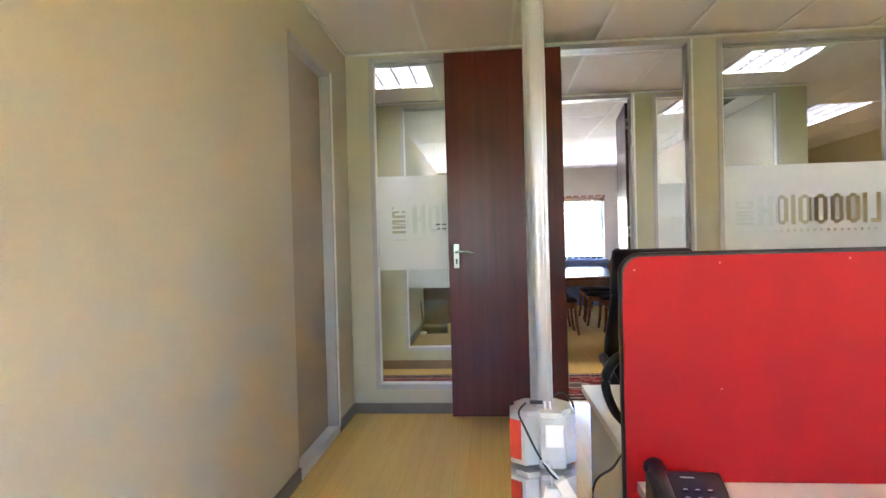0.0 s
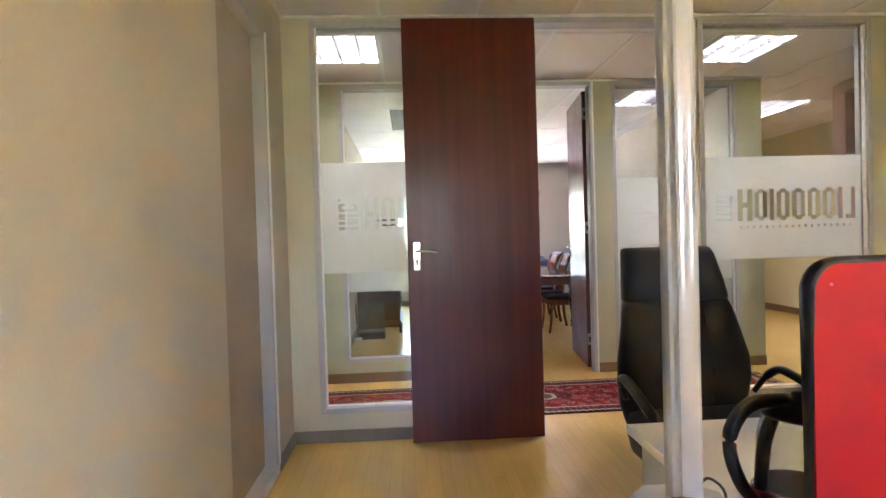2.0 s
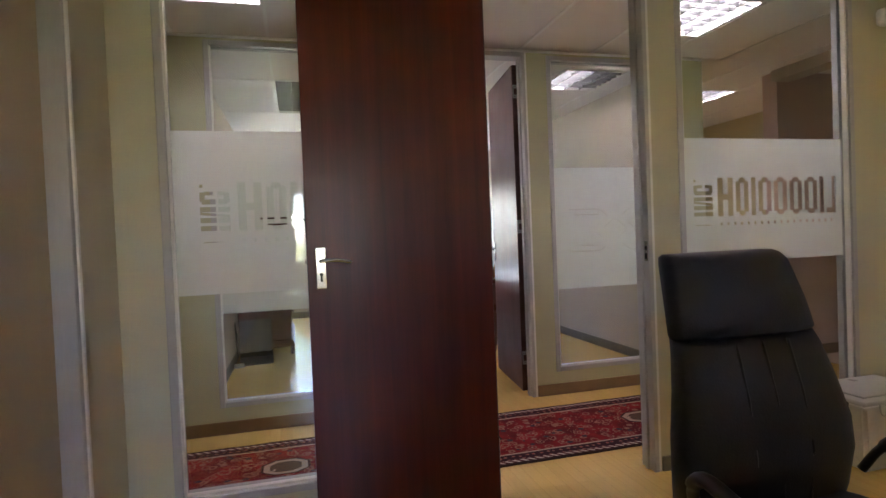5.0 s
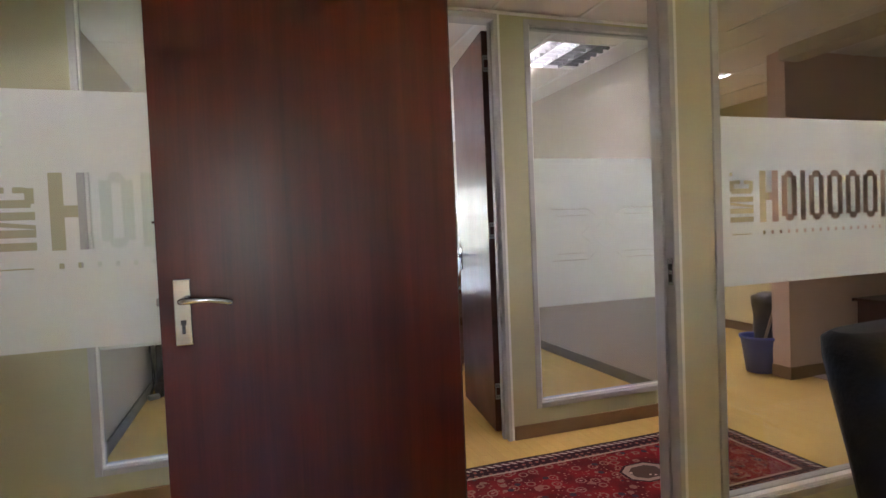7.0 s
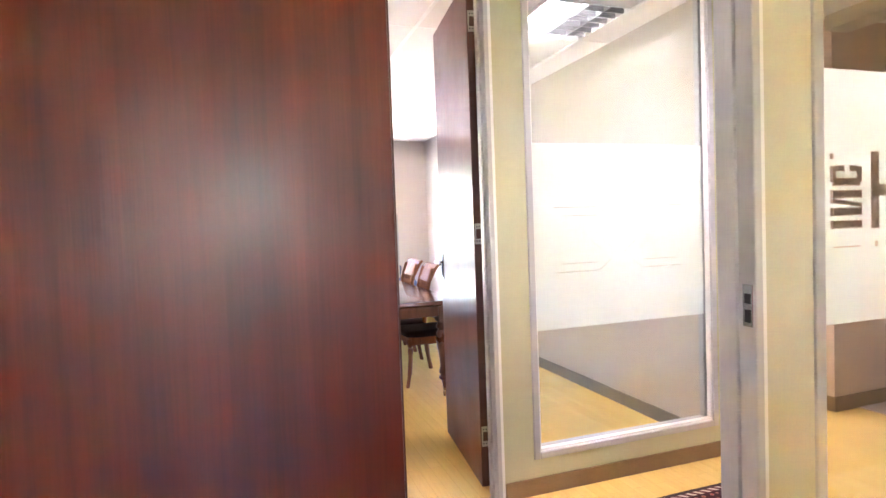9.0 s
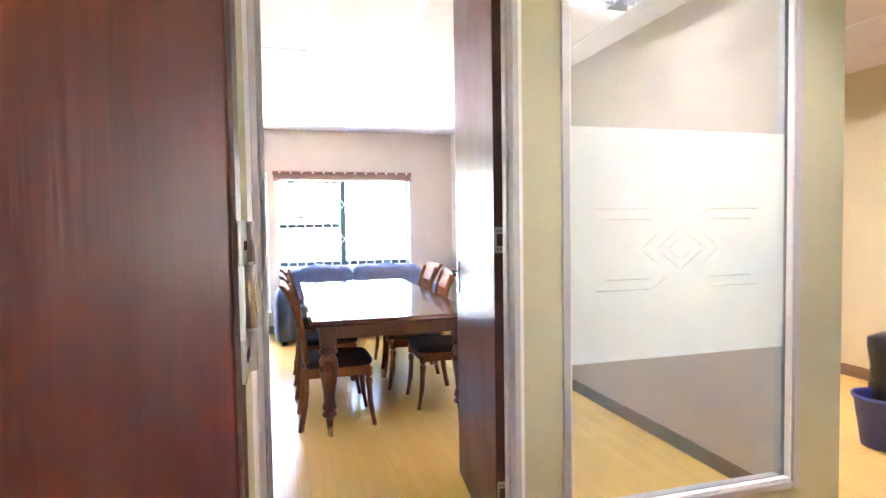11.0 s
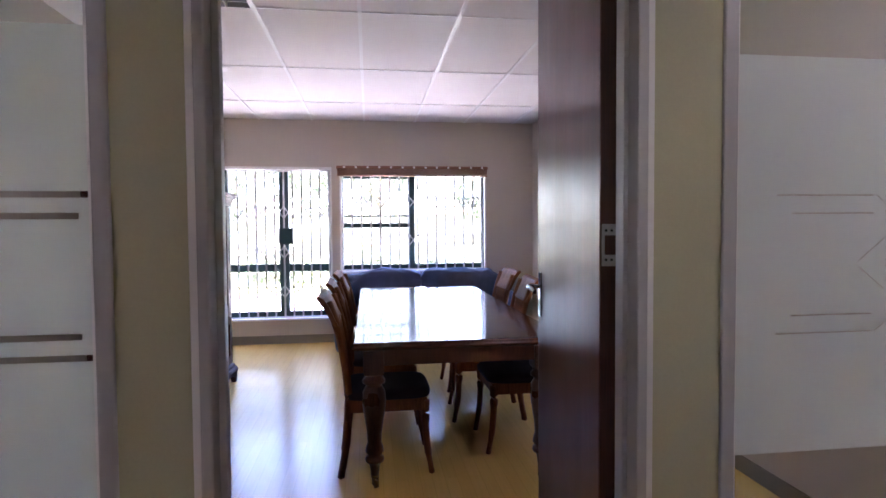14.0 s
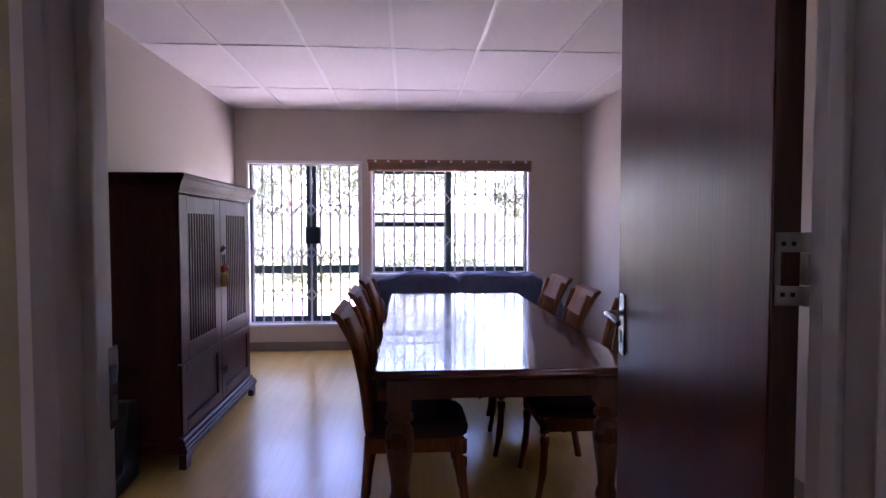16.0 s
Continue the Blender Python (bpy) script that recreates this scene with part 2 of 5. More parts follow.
PAINT = mat("wall_paint", (0.53, 0.48, 0.37), rough=0.55, var=0.05, scale=1.3, fine=180, bump=0.06)
PARTITION = mat("partition_paint", (0.55, 0.53, 0.40), rough=0.5, var=0.05, scale=1.5, fine=160, bump=0.05)
PASSAGE_PAINT = mat("passage_partition_paint", (0.47, 0.465, 0.30), rough=0.5, var=0.05, scale=1.5, fine=160, bump=0.05)
ROOM_PAINT = mat("boardroom_paint", (0.55, 0.49, 0.42), rough=0.55, var=0.05, scale=1.2, fine=180, bump=0.06)
CREAM = mat("reception_paint", (0.62, 0.56, 0.33), rough=0.55, var=0.05, scale=1.2, fine=180, bump=0.05)
# beige paint tinted with the pink light that falls on the cross wall
PINKLIT = mat("pink_lit_paint", (0.62, 0.46, 0.38), rough=0.55, var=0.06, scale=1.2, fine=180, bump=0.05)
TILE = mat("ceiling_panel_white", (0.78, 0.75, 0.74), rough=0.8, var=0.03, scale=1.5, fine=220, bump=0.12)
TBAR = mat("ceiling_bar_white", (0.82, 0.82, 0.82), rough=0.4, var=0.03)
ALU = mat("grey_aluminium", (0.46, 0.46, 0.47), rough=0.42, metal=0.35, var=0.06, scale=4, fine=90, stretch=(1, 1, 0.2), bump=0.02)
WHITE = mat("white_enamel", (0.78, 0.78, 0.76), rough=0.4, var=0.05)
SKIRT = mat("brown_skirting", (0.22, 0.135, 0.065), rough=0.45, var=0.15, scale=5, stretch=(1, 1, 4))
GREY_SKIRT = mat("grey_skirting", (0.20, 0.185, 0.15), rough=0.5, var=0.12, scale=5)
FLOOR = laminate("beech_laminate")
PINKTILE = mat("pink_floor_tile", (0.52, 0.36, 0.31), rough=0.35, var=0.08)
DOOR = wood("mahogany_veneer", (0.064, 0.0064, 0.003), (0.112, 0.0138, 0.006), rough=0.32, grain=(22, 22, 0.6), spec=0.36, streak=0.32, pores=150)
EDGE = wood("mahogany_edge", (0.04, 0.012, 0.007), (0.085, 0.026, 0.014), rough=0.5, grain=(26, 26, 0.9))
CHROME = mat("chrome", (0.5, 0.5, 0.52), rough=0.14, metal=1.0, var=0.06, bump=0.0)
STEEL = mat("zinc_steel", (0.34, 0.33, 0.31), rough=0.4, metal=0.55, var=0.15, scale=20)
# near-black for dark metal, and for the shade in keyholes and slat gaps
DARKMETAL_AND_SHADE = mat("dark_metal_and_hole_shade", (0.012, 0.012, 0.013), rough=0.6, var=0.1)
GLASS = clear_glass("clear_glass")
FILM = frosted("frosted_film")
TUBE = glow("lit_tubes", (1.0, 0.97, 0.92), LAMP)
LOUVRE = mat("louvre_silver", (0.12, 0.12, 0.12), rough=0.35, metal=0.3, var=0.03, bump=0)


# ---- building blocks ----
def block(bm, x0, x1, y0, y1, z0, z1, bevel=0.0, mi=0):
    """A box between the given planes, its edges rounded by bevel."""
    vs = [bm.verts.new((x, y, z)) for z in (z0, z1) for y in (y0, y1) for x in (x0, x1)]
    fs = [bm.faces.new([vs[i] for i in q]) for q in ((0, 2, 3, 1), (4, 5, 7, 6), (0, 1, 5, 4), (2, 6, 7, 3), (0, 4, 6, 2), (1, 3, 7, 5))]
    for f in fs:
        f.material_index = mi
    if bevel:
        es = list({e for f in fs for e in f.edges})
        r = bmesh.ops.bevel(bm, geom=es, offset=bevel, segments=2, affect="EDGES", profile=0.5)
        for f in r["faces"]:
            f.material_index = mi
    return vs


def lathe(bm, profile, n=16, centre=(0, 0)):
    """A turned body from (radius, height) pairs."""
    rings = []
    for r, z in profile:
        rings.append([bm.verts.new((centre[0] + r * math.cos(2 * math.pi * i / n), centre[1] + r * math.sin(2 * math.pi * i / n), z)) for i in range(n)])
    for a, b in zip(rings, rings[1:]):
        for i in range(n):
            bm.faces.new((a[i], a[(i + 1) % n], b[(i + 1) % n], b[i])).smooth = True
    bm.faces.new(rings[0][::-1])
    bm.faces.new(rings[-1])


def tube(bm, points, radius, n=8, flat=1.0):
    """A round bar along points; flat squeezes it upwards."""
    pts = [Vector(p) for p in points]
    radii = radius if isinstance(radius, (list, tuple)) else [radius] * len(pts)
    rings = []
    for i, p in enumerate(pts):
        d = (pts[min(i + 1, len(pts) - 1)] - pts[max(i - 1, 0)]).normalized()
        side = d.cross(Vector((0, 0, 1)))
        side = side.normalized() if side.length > 1e-3 else Vector((1, 0, 0))
        up = side.cross(d)
        rings.append([bm.verts.new(p + radii[i] * (math.cos(2 * math.pi * k / n) * side + flat * math.sin(2 * math.pi * k / n) * up)) for k in range(n)])
    for a, b in zip(rings, rings[1:]):
        for i in range(n):
            bm.faces.new((a[i], a[(i + 1) % n], b[(i + 1) % n], b[i])).smooth = True
    bm.faces.new(rings[0][::-1])
    bm.faces.new(rings[-1])


def smooth_path(points, steps=6):
    """Extra points on a soft curve through the given ones."""
    p = [Vector(q) for q in points]
    p = [2 * p[0] - p[1]] + p + [2 * p[-1] - p[-2]]
    out = []
    for a, b, c, d in zip(p, p[1:], p[2:], p[3:]):
        for i in range(steps):
            t = i / steps
            out.append(0.5 * (2 * b + (c - a) * t + (2 * a - 5 * b + 4 * c - d) * t * t + (3 * b - a - 3 * c + d) * t ** 3))
    return out + [p[-2]]


def sweep(bm, outline, axis, lo, hi):
    """A prism of a 2D outline along an axis; outline holds the other two coordinates in order."""
    def at(q, s):
        v = list(q)
        v.insert("xyz".index(axis), s)
        return v
    a, b = [bm.verts.new(at(q, lo)) for q in outline], [bm.verts.new(at(q, hi)) for q in outline]
    for i in range(len(outline)):
        j = (i + 1) % len(outline)
        bm.faces.new((a[i], a[j], b[j], b[i]))
    for loop, flip in ((outline, 0), (outline, 1)):
        ring = (a, b)[flip]
        for t in tessellate_polygon([[Vector((*q, 0)) for q in loop]]):
            bm.faces.new([ring[i] for i in t])
    bmesh.ops.recalc_face_normals(bm, faces=bm.faces)


def mesh_of(name, bm, mats):
    me = bpy.data.meshes.new(name)
    bmesh.ops.recalc_face_normals(bm, faces=bm.faces)
    bm.to_mesh(me)
    bm.free()
    for m in mats if isinstance(mats, (list, tuple)) else [mats]:
        me.materials.append(m)
    return me


def part(name, bm, material, parent=None, label="", m=None):
    """One mesh object, under a thing or a part, or on its own."""
    ob = new(name, bm if isinstance(bm, bpy.types.Mesh) else mesh_of(name, bm, material))
    ob.parent = parent
    if m is not None:
        ob.matrix_basis = m
    return tagged(ob, label) if label else ob


def thing(name, label, category, group="", kind="", at=(0, 0, 0), turn=0):
    ob = new(name)
    ob.matrix_basis = pose(*at, 0, 0, turn)
    ob.empty_display_size = 0.1
    return tagged(ob, label, category, group, kind)


def boxes(rows, bevel=0.0):
    bm = bmesh.new()
    for r in rows:
        block(bm, *r, bevel=bevel)
    return bm


def structure(name, bm, material, label, category):
    return tagged(part(name, bm, material), label, category, kind="structure")

TANLEAF = mat("tan_painted_leaf", (0.40, 0.32, 0.22), rough=0.5, var=0.05, scale=1.5, fine=150, bump=0.05)
# ---- large structure: one floor through all rooms, walls, glazed partitions, ceilings ----
LEFT, P1, P2, CEIL, THICK = -1.135, 3.82, 5.26, 2.62, 0.09
BACK, RIGHT_A, TOP = -3.2, 2.90, CEIL + 0.13
BX0, BX1, BY0, BY1 = -1.12, 2.68, P2 + THICK, 10.83
structure("floor", boxes([(-2.6, 6.6, -3.4, 11.1, -0.12, 0.0)]), FLOOR, "pale yellow beech laminate floor with a soft sheen", "floor")

# office: side wall with a recessed sliding panel, back and far walls
structure("wall_west", boxes([(LEFT - 0.2, LEFT, BACK, 2.64, 0, TOP), (LEFT - 0.2, LEFT, 3.40, P1 + THICK, 0, TOP),
                              (LEFT - 0.2, LEFT, 2.64, 3.40, 2.36, TOP), (LEFT - 0.2, LEFT - 0.09, 2.64, 3.40, 0, 2.36)]),
          PAINT, "khaki painted plaster wall with a recessed doorway panel", "wall")
SW = ((-0.5, 0.3),)
structure("wall_south", boxes([(LEFT - 0.2, SW[0][0], BACK - 0.15, BACK, 0, TOP), (SW[0][1], RIGHT_A + 0.15, BACK - 0.15, BACK, 0, TOP)]
          + [(a, b, BACK - 0.15, BACK, z0, z1) for a, b in SW for z0, z1 in ((0, 0.9), (2.1, TOP))]), PAINT, "khaki painted plaster back wall of the office", "wall")
# opening for an unseen window, added to brighten the opposite wall
EW = (-1.36, -0.84)
structure("wall_east", boxes([(RIGHT_A, RIGHT_A + 0.15, BACK, EW[0], 0, TOP), (RIGHT_A, RIGHT_A + 0.15, EW[1], P1 + THICK, 0, TOP), (RIGHT_A, RIGHT_A + 0.15, *EW, 0, 0.9), (RIGHT_A, RIGHT_A + 0.15, *EW, 2.1, TOP)]), PAINT, "khaki painted plaster side wall of the office", "wall")
d = thing("door_3", "closed sliding doorway panel in a grey aluminium frame", "door", kind="structure")
part("door_frame", boxes([(LEFT - 0.085, LEFT + 0.006, 3.36, 3.405, 0.02, 2.36), (LEFT - 0.085, LEFT + 0.006, 2.66, 3.36, 2.325, 2.362)], 0.004), ALU, d)
part("leaf", boxes([(LEFT - 0.0895, LEFT - 0.06, 2.641, 3.36, 0.055, 2.325)], 0.002), TANLEAF, d, "tan painted sliding leaf")
part("track", boxes([(LEFT - 0.085, LEFT + 0.01, 2.66, 3.40, 0.0, 0.055)], 0.004), WHITE, d, "worn white floor track")
part("stop_bead", boxes([(LEFT + 0.006, LEFT + 0.014, 3.385, 3.405, 0.05, 2.36)], 0.002), WHITE, d)
bm = bmesh.new()
block(bm, LEFT, LEFT + 0.012, BACK, 2.64, 0, 0.075, 0.003)
block(bm, LEFT, LEFT + 0.012, 3.41, P1, 0, 0.075, 0.003)
structure("baseboard_1", bm, GREY_SKIRT, "grey-brown skirting board of the office", "skirting")


def stroke(a, b, w):
    """A thin slot from a to b in a sheet."""
    a, b = Vector(a), Vector(b)
    d = (b - a).normalized()
    s = Vector((-d.y, d.x)) * w / 2
    return [tuple(a - s), tuple(b - s), tuple(b + s), tuple(a + s)]


def film(parent, x0, x1, z0, z1, y, holes, label):
    """A thin frosted sheet on a pane, with cut-outs."""
    bm = bmesh.new()
    loops = [[(x0, z0), (x1, z0), (x1, z1), (x0, z1)]] + holes
    pts, edges = [], []
    for l in loops:
        k = len(pts)
        pts += [Vector(p) for p in l]
        edges += [(k + i, k + (i + 1) % len(l)) for i in range(len(l))]
    co, _, tris, *_ = delaunay_2d_cdt(pts, edges, [], 0, 1e-6)

    def within(p, loop):
        sides = [(b[0] - a[0]) * (p.y - a[1]) - (b[1] - a[1]) * (p.x - a[0]) for a, b in zip(loop, loop[1:] + loop[:1])]
        return min(sides) > -1e-9 or max(sides) < 1e-9

    vs = [bm.verts.new((p.x, y, p.y)) for p in co]
    for t in tris:
        mid = (co[t[0]] + co[t[1]] + co[t[2]]) / 3
        if within(mid, loops[0]) and not any(within(mid, h) for h in holes):
            bm.faces.new([vs[i] for i in t])
    return part("frosted_film", bm, FILM, parent, label)


def inc(x0, x1, z):
    """The word INC. turned to read upwards, seen from its back."""
    w, m = 0.021, (x0 + x1) / 2

    def bar(a, b, c, d):
        return [(a, z + c), (b, z + c), (b, z + d), (a, z + d)]
    out = [bar(x0, x1, 0.0, w), bar(x0, x1, 0.034, 0.034 + w), bar(x0, x1, 0.080, 0.080 + w)]
    out.append([(x1, z + 0.055), (x1, z + 0.066), (x0, z + 0.080), (x0, z + 0.068)])
    out += [bar(x0 + 0.008, x1 - 0.008, 0.112, 0.112 + w), bar(x0, x0 + w, 0.122, 0.163), bar(x1 - w, x1, 0.122, 0.163)]
    out += [bar(x0 + w, m - 0.006, 0.150, 0.166), bar(m + 0.012, x1 - w, 0.150, 0.166), bar(x0, x0 + 0.014, 0.182, 0.196)]
    return out


def lettering(x_right, z_mid):
    """Cut-out block marks of the size of a line of lettering seen from its back, with a short turned word at its end and a row of dashes below."""
    out, x, h, w = [], x_right, 0.103, 0.029

    def mark(width, *rows):
        nonlocal x
        for a, b, c, d in rows:
            out.append([(x - b, z_mid + c), (x - a, z_mid + c), (x - a, z_mid + d), (x - b, z_mid + d)])
        x -= width + 0.019

    def ring(width):
        t, m = width - w, 0.02
        mark(width, (0, w, -h + m, h - m), (t, width, -h + m, h - m), (w, t, h - 0.028, h), (w, t, -h, -h + 0.028),
             (m, w, h - m, h - 0.006), (t, width - m, h - m, h - 0.006), (m, w, -h + 0.006, -h + m), (t, width - m, -h + 0.006, -h + m))
    mark(0.068, (0, w, -h, h), (w, 0.068, -h, -h + 0.028))
    for width in (w, 0.088, 0.085, 0.088, 0.085, w, 0.082):
        if width == w:
            mark(w, (0, w, -h, h))
        else:
            ring(width)
    mark(0.098, (0, 0.033, -h, h), (0.065, 0.098, -h, h), (0.033, 0.065, -0.016, 0.016))
    x -= 0.014
    out += inc(x - 0.118, x, z_mid - 0.1)
    out.append([(x - 0.11, z_mid - 0.15), (x - 0.01, z_mid - 0.15), (x - 0.01, z_mid - 0.146), (x - 0.11, z_mid - 0.146)])
    for k in range(18):
        a = x_right - 0.03 - 0.044 * k
        out.append([(a - 0.012, z_mid - 0.152), (a, z_mid - 0.152), (a, z_mid - 0.137), (a - 0.012, z_mid - 0.137)])
    return out


def lozenges(cx, cz, thin=0.0):
    """Slots that draw two nested lozenges and the paired lines that run out from them."""
    out = []
    for hw, hz in ((0.19, 0.15), (0.115, 0.09), (0.06, 0.047)):
        for sx in (-1, 1):
            for sz in (-1, 1):
                a, b = Vector((cx + sx * hw, cz)), Vector((cx, cz + sz * hz))
                out.append(stroke(a.lerp(b, 0.05), a.lerp(b, 0.42 if hw > 0.15 and thin else 0.93), 0.012 - thin))
    for sx in (-1, 1):
        for sz in (-1, 1):
            for off, reach in ((0.165, 0.40), (0.122, 0.36)):
                knee = Vector((cx + sx * 0.135, cz + sz * off))
                end = Vector((cx + sx * reach, cz + sz * off))
                out.append(stroke(knee + Vector((sx * 0.008, 0)), end, 0.013 - thin))
                if off > 0.15:
                    toe = Vector((cx + sx * 0.065, cz + sz * (off - 0.052)))
                    out.append(stroke(knee, toe, 0.012 - thin))
    return out


def glazing(name, x0, x1, z0, z1, y, holes, zf0, zf1, label, hand=1):
    """A fixed light in a partition: aluminium frame with beads on both faces, a pane and its frosted band."""
    w = thing(name, label, "window", kind="structure")
    f = 0.034
    fr = bmesh.new()
    for a, b in ((y - 0.008, y + 0.03), (y + THICK - 0.03, y + THICK + 0.008)):
        block(fr, x0, x0 + f, a, b, z0, z1, 0.004)
        block(fr, x1 - f, x1, a, b, z0, z1, 0.004)
        block(fr, x0 + f, x1 - f, a, b, z0, z0 + f, 0.004)
        block(fr, x0 + f, x1 - f, a, b, z1 - f, z1, 0.004)
    block(fr, x0, x0 + 0.014, y + 0.03, y + THICK - 0.03, z0, z1)
    block(fr, x1 - 0.014, x1, y + 0.03, y + THICK - 0.03, z0, z1)
    block(fr, x0 + 0.014, x1 - 0.014, y + 0.03, y + THICK - 0.03, z0, z0 + 0.014)
    block(fr, x0 + 0.014, x1 - 0.014, y + 0.03, y + THICK - 0.03, z1 - 0.014, z1)
    part("window_frame", fr, ALU, w)
    bead = bmesh.new()
    for a in (x0 + f, x1 - f - 0.009):
        block(bead, a, a + 0.009, y + 0.004, y + 0.032, z0 + f, z1 - f)
    block(bead, x0 + f, x1 - f, y + 0.004, y + 0.032, z0 + f, z0 + f + 0.012)
    part("glazing_bead", bead, WHITE, w)
    pane = part("pane", boxes([(x0 + 0.016, x1 - 0.016, y + 0.041, y + 0.047, z0 + 0.016, z1 - 0.016)]), GLASS, w)
    pane.visible_shadow = False
    film(w, x0 + f + 0.006, x1 - f - 0.006, zf0, zf1, y + (0.05 if hand > 0 else 0.037), holes, "white frosted privacy film with cut-out shapes")
    return w


def partition(name, y, gl, paint, door, gr, ends, label):
    """A stud partition with two glazed lights and a doorway between them."""
    z0, z1 = 0.175, 2.585
    rows = [(ends[0], gl[0], y, y + THICK, 0, TOP), (gl[0], gl[1], y, y + THICK, 0, z0), (gl[0], gl[1], y, y + THICK, z1, TOP),
            (gl[1], door[0] - 0.024, y, y + THICK, 0, TOP), (door[0] - 0.024, door[1] + 0.024, y, y + THICK, 2.6, TOP),
            (door[1] + 0.024, gr[0], y, y + THICK, 0, TOP), (gr[0], gr[1], y, y + THICK, 0, z0), (gr[0], gr[1], y, y + THICK, z1, TOP),
            (gr[1], ends[1], y, y + THICK, 0, TOP)]
    structure(name, boxes(rows), paint, label, "wall")


G1L, D1, G1R = (-0.967, 0.165), (0.357, 1.275), (1.472, 2.635)
G2L, D2, G2R = (-0.975, 0.173), (0.354, 1.243), (1.445, 2.60)
partition("wall_partition_1", P1, G1L, PARTITION, D1, G1R, (LEFT, RIGHT_A), "khaki painted stud partition with glazed lights")
partition("wall_partition_2", P2, G2L, PASSAGE_PAINT, D2, G2R, (-2.4, 2.84), "pale green-khaki stud partition with glazed lights")
glazing("window_1", *G1L, 0.175, 2.585, P1, lettering(0.128, 1.408), 1.04, 1.728, "narrow glazed partition light with a frosted band")
glazing("window_2", *G1R, 0.175, 2.585, P1, lettering(2.555, 1.398), 1.048, 1.712, "tall glazed partition light with a frosted band")
glazing("window_3", *G2L, 0.175, 2.585, P2, lozenges(-0.27, 1.252), 0.79, 1.752, "tall glazed boardroom light with patterned frosted film")
glazing("window_4", *G2R, 0.175, 2.585, P2, lozenges(2.02, 1.252, 0.0098), 0.80, 1.742, "tall glazed boardroom light with patterned frosted film")

bm = bmesh.new()
for a, b, y in ((LEFT + 0.012, D1[0] - 0.045, P1 - 0.014), (D1[1] + 0.045, RIGHT_A, P1 - 0.014)):
    block(bm, a, b, y, y + 0.014, 0, 0.075, 0.003)
structure("baseboard_2", bm, GREY_SKIRT, "grey-brown skirting board under the glazing", "skirting")
bm = bmesh.new()
for a, b, y in ((-2.4, D2[0] - 0.045, P2 - 0.014), (D2[1] + 0.042, 2.84, P2 - 0.014), (-2.4, D1[0] - 0.045, P1 + THICK), (D1[1] + 0.045, 2.9, P1 + THICK)):
    block(bm, a, b, y, y + 0.014, 0, 0.085, 0.003)
structure("baseboard_3", bm, SKIRT, "brown timber skirting board of the passage", "skirting")


def door_frame(name, x0, x1, y, strike, label):
    """Aluminium lining of a doorway, with a stop and, on one jamb, a strike plate."""
    d = thing(name, label, "door frame", kind="structure")
    bm = bmesh.new()
    for a, b in ((x0 - 0.024, x0), (x1, x1 + 0.024)):
        block(bm, a, b, y - 0.012, y + THICK + 0.012, 0, 2.6, 0.004)
    block(bm, x0, x1, y - 0.012, y + THICK + 0.012, 2.565, 2.6, 0.004)
    part("lining", bm, ALU, d)
    bm = bmesh.new()
    for a, b in ((x0 - 0.04, x0 - 0.024), (x1 + 0.024, x1 + 0.04)):
        for ya, yb in ((y - 0.006, y), (y + THICK, y + THICK + 0.006)):
            block(bm, a, b, ya, yb, 0, 2.6, 0.002)
    part("cover_strip", bm, WHITE, d)
    part("door_stop", boxes([(x0, x0 + 0.016, y + 0.035, y + 0.06, 0, 2.565), (x1 - 0.012, x1, y + 0.035, y + 0.06, 0, 2.565)], 0.002), ALU, d)
    if strike:
        s, up = (x1, 0.0) if strike > 0 else (x0, 0.035)
        k = -strike
        off = -0.004 if strike > 0 else THICK - 0.012
        pl = part("strike_plate", boxes([(min(s, s + k * 0.003), max(s, s + k * 0.003), y + off, y + off + 0.028, 1.08 + up, 1.18 + up)], 0.001), CHROME, d, "chrome strike plate")
        part("keep", boxes([(min(s + k * 0.003, s + k * 0.0045), max(s + k * 0.003, s + k * 0.0045), y + off + 0.006, y + off + 0.021, a + up, b + up) for a, b in ((1.09, 1.12), (1.135, 1.158))]), DARKMETAL_AND_SHADE, pl)
    return d


door_frame("door_frame_1", *D1, P1, 1, "grey aluminium door lining with a chrome strike plate")
door_frame("door_frame_2", *D2, P2, -1, "grey aluminium door lining of the boardroom")


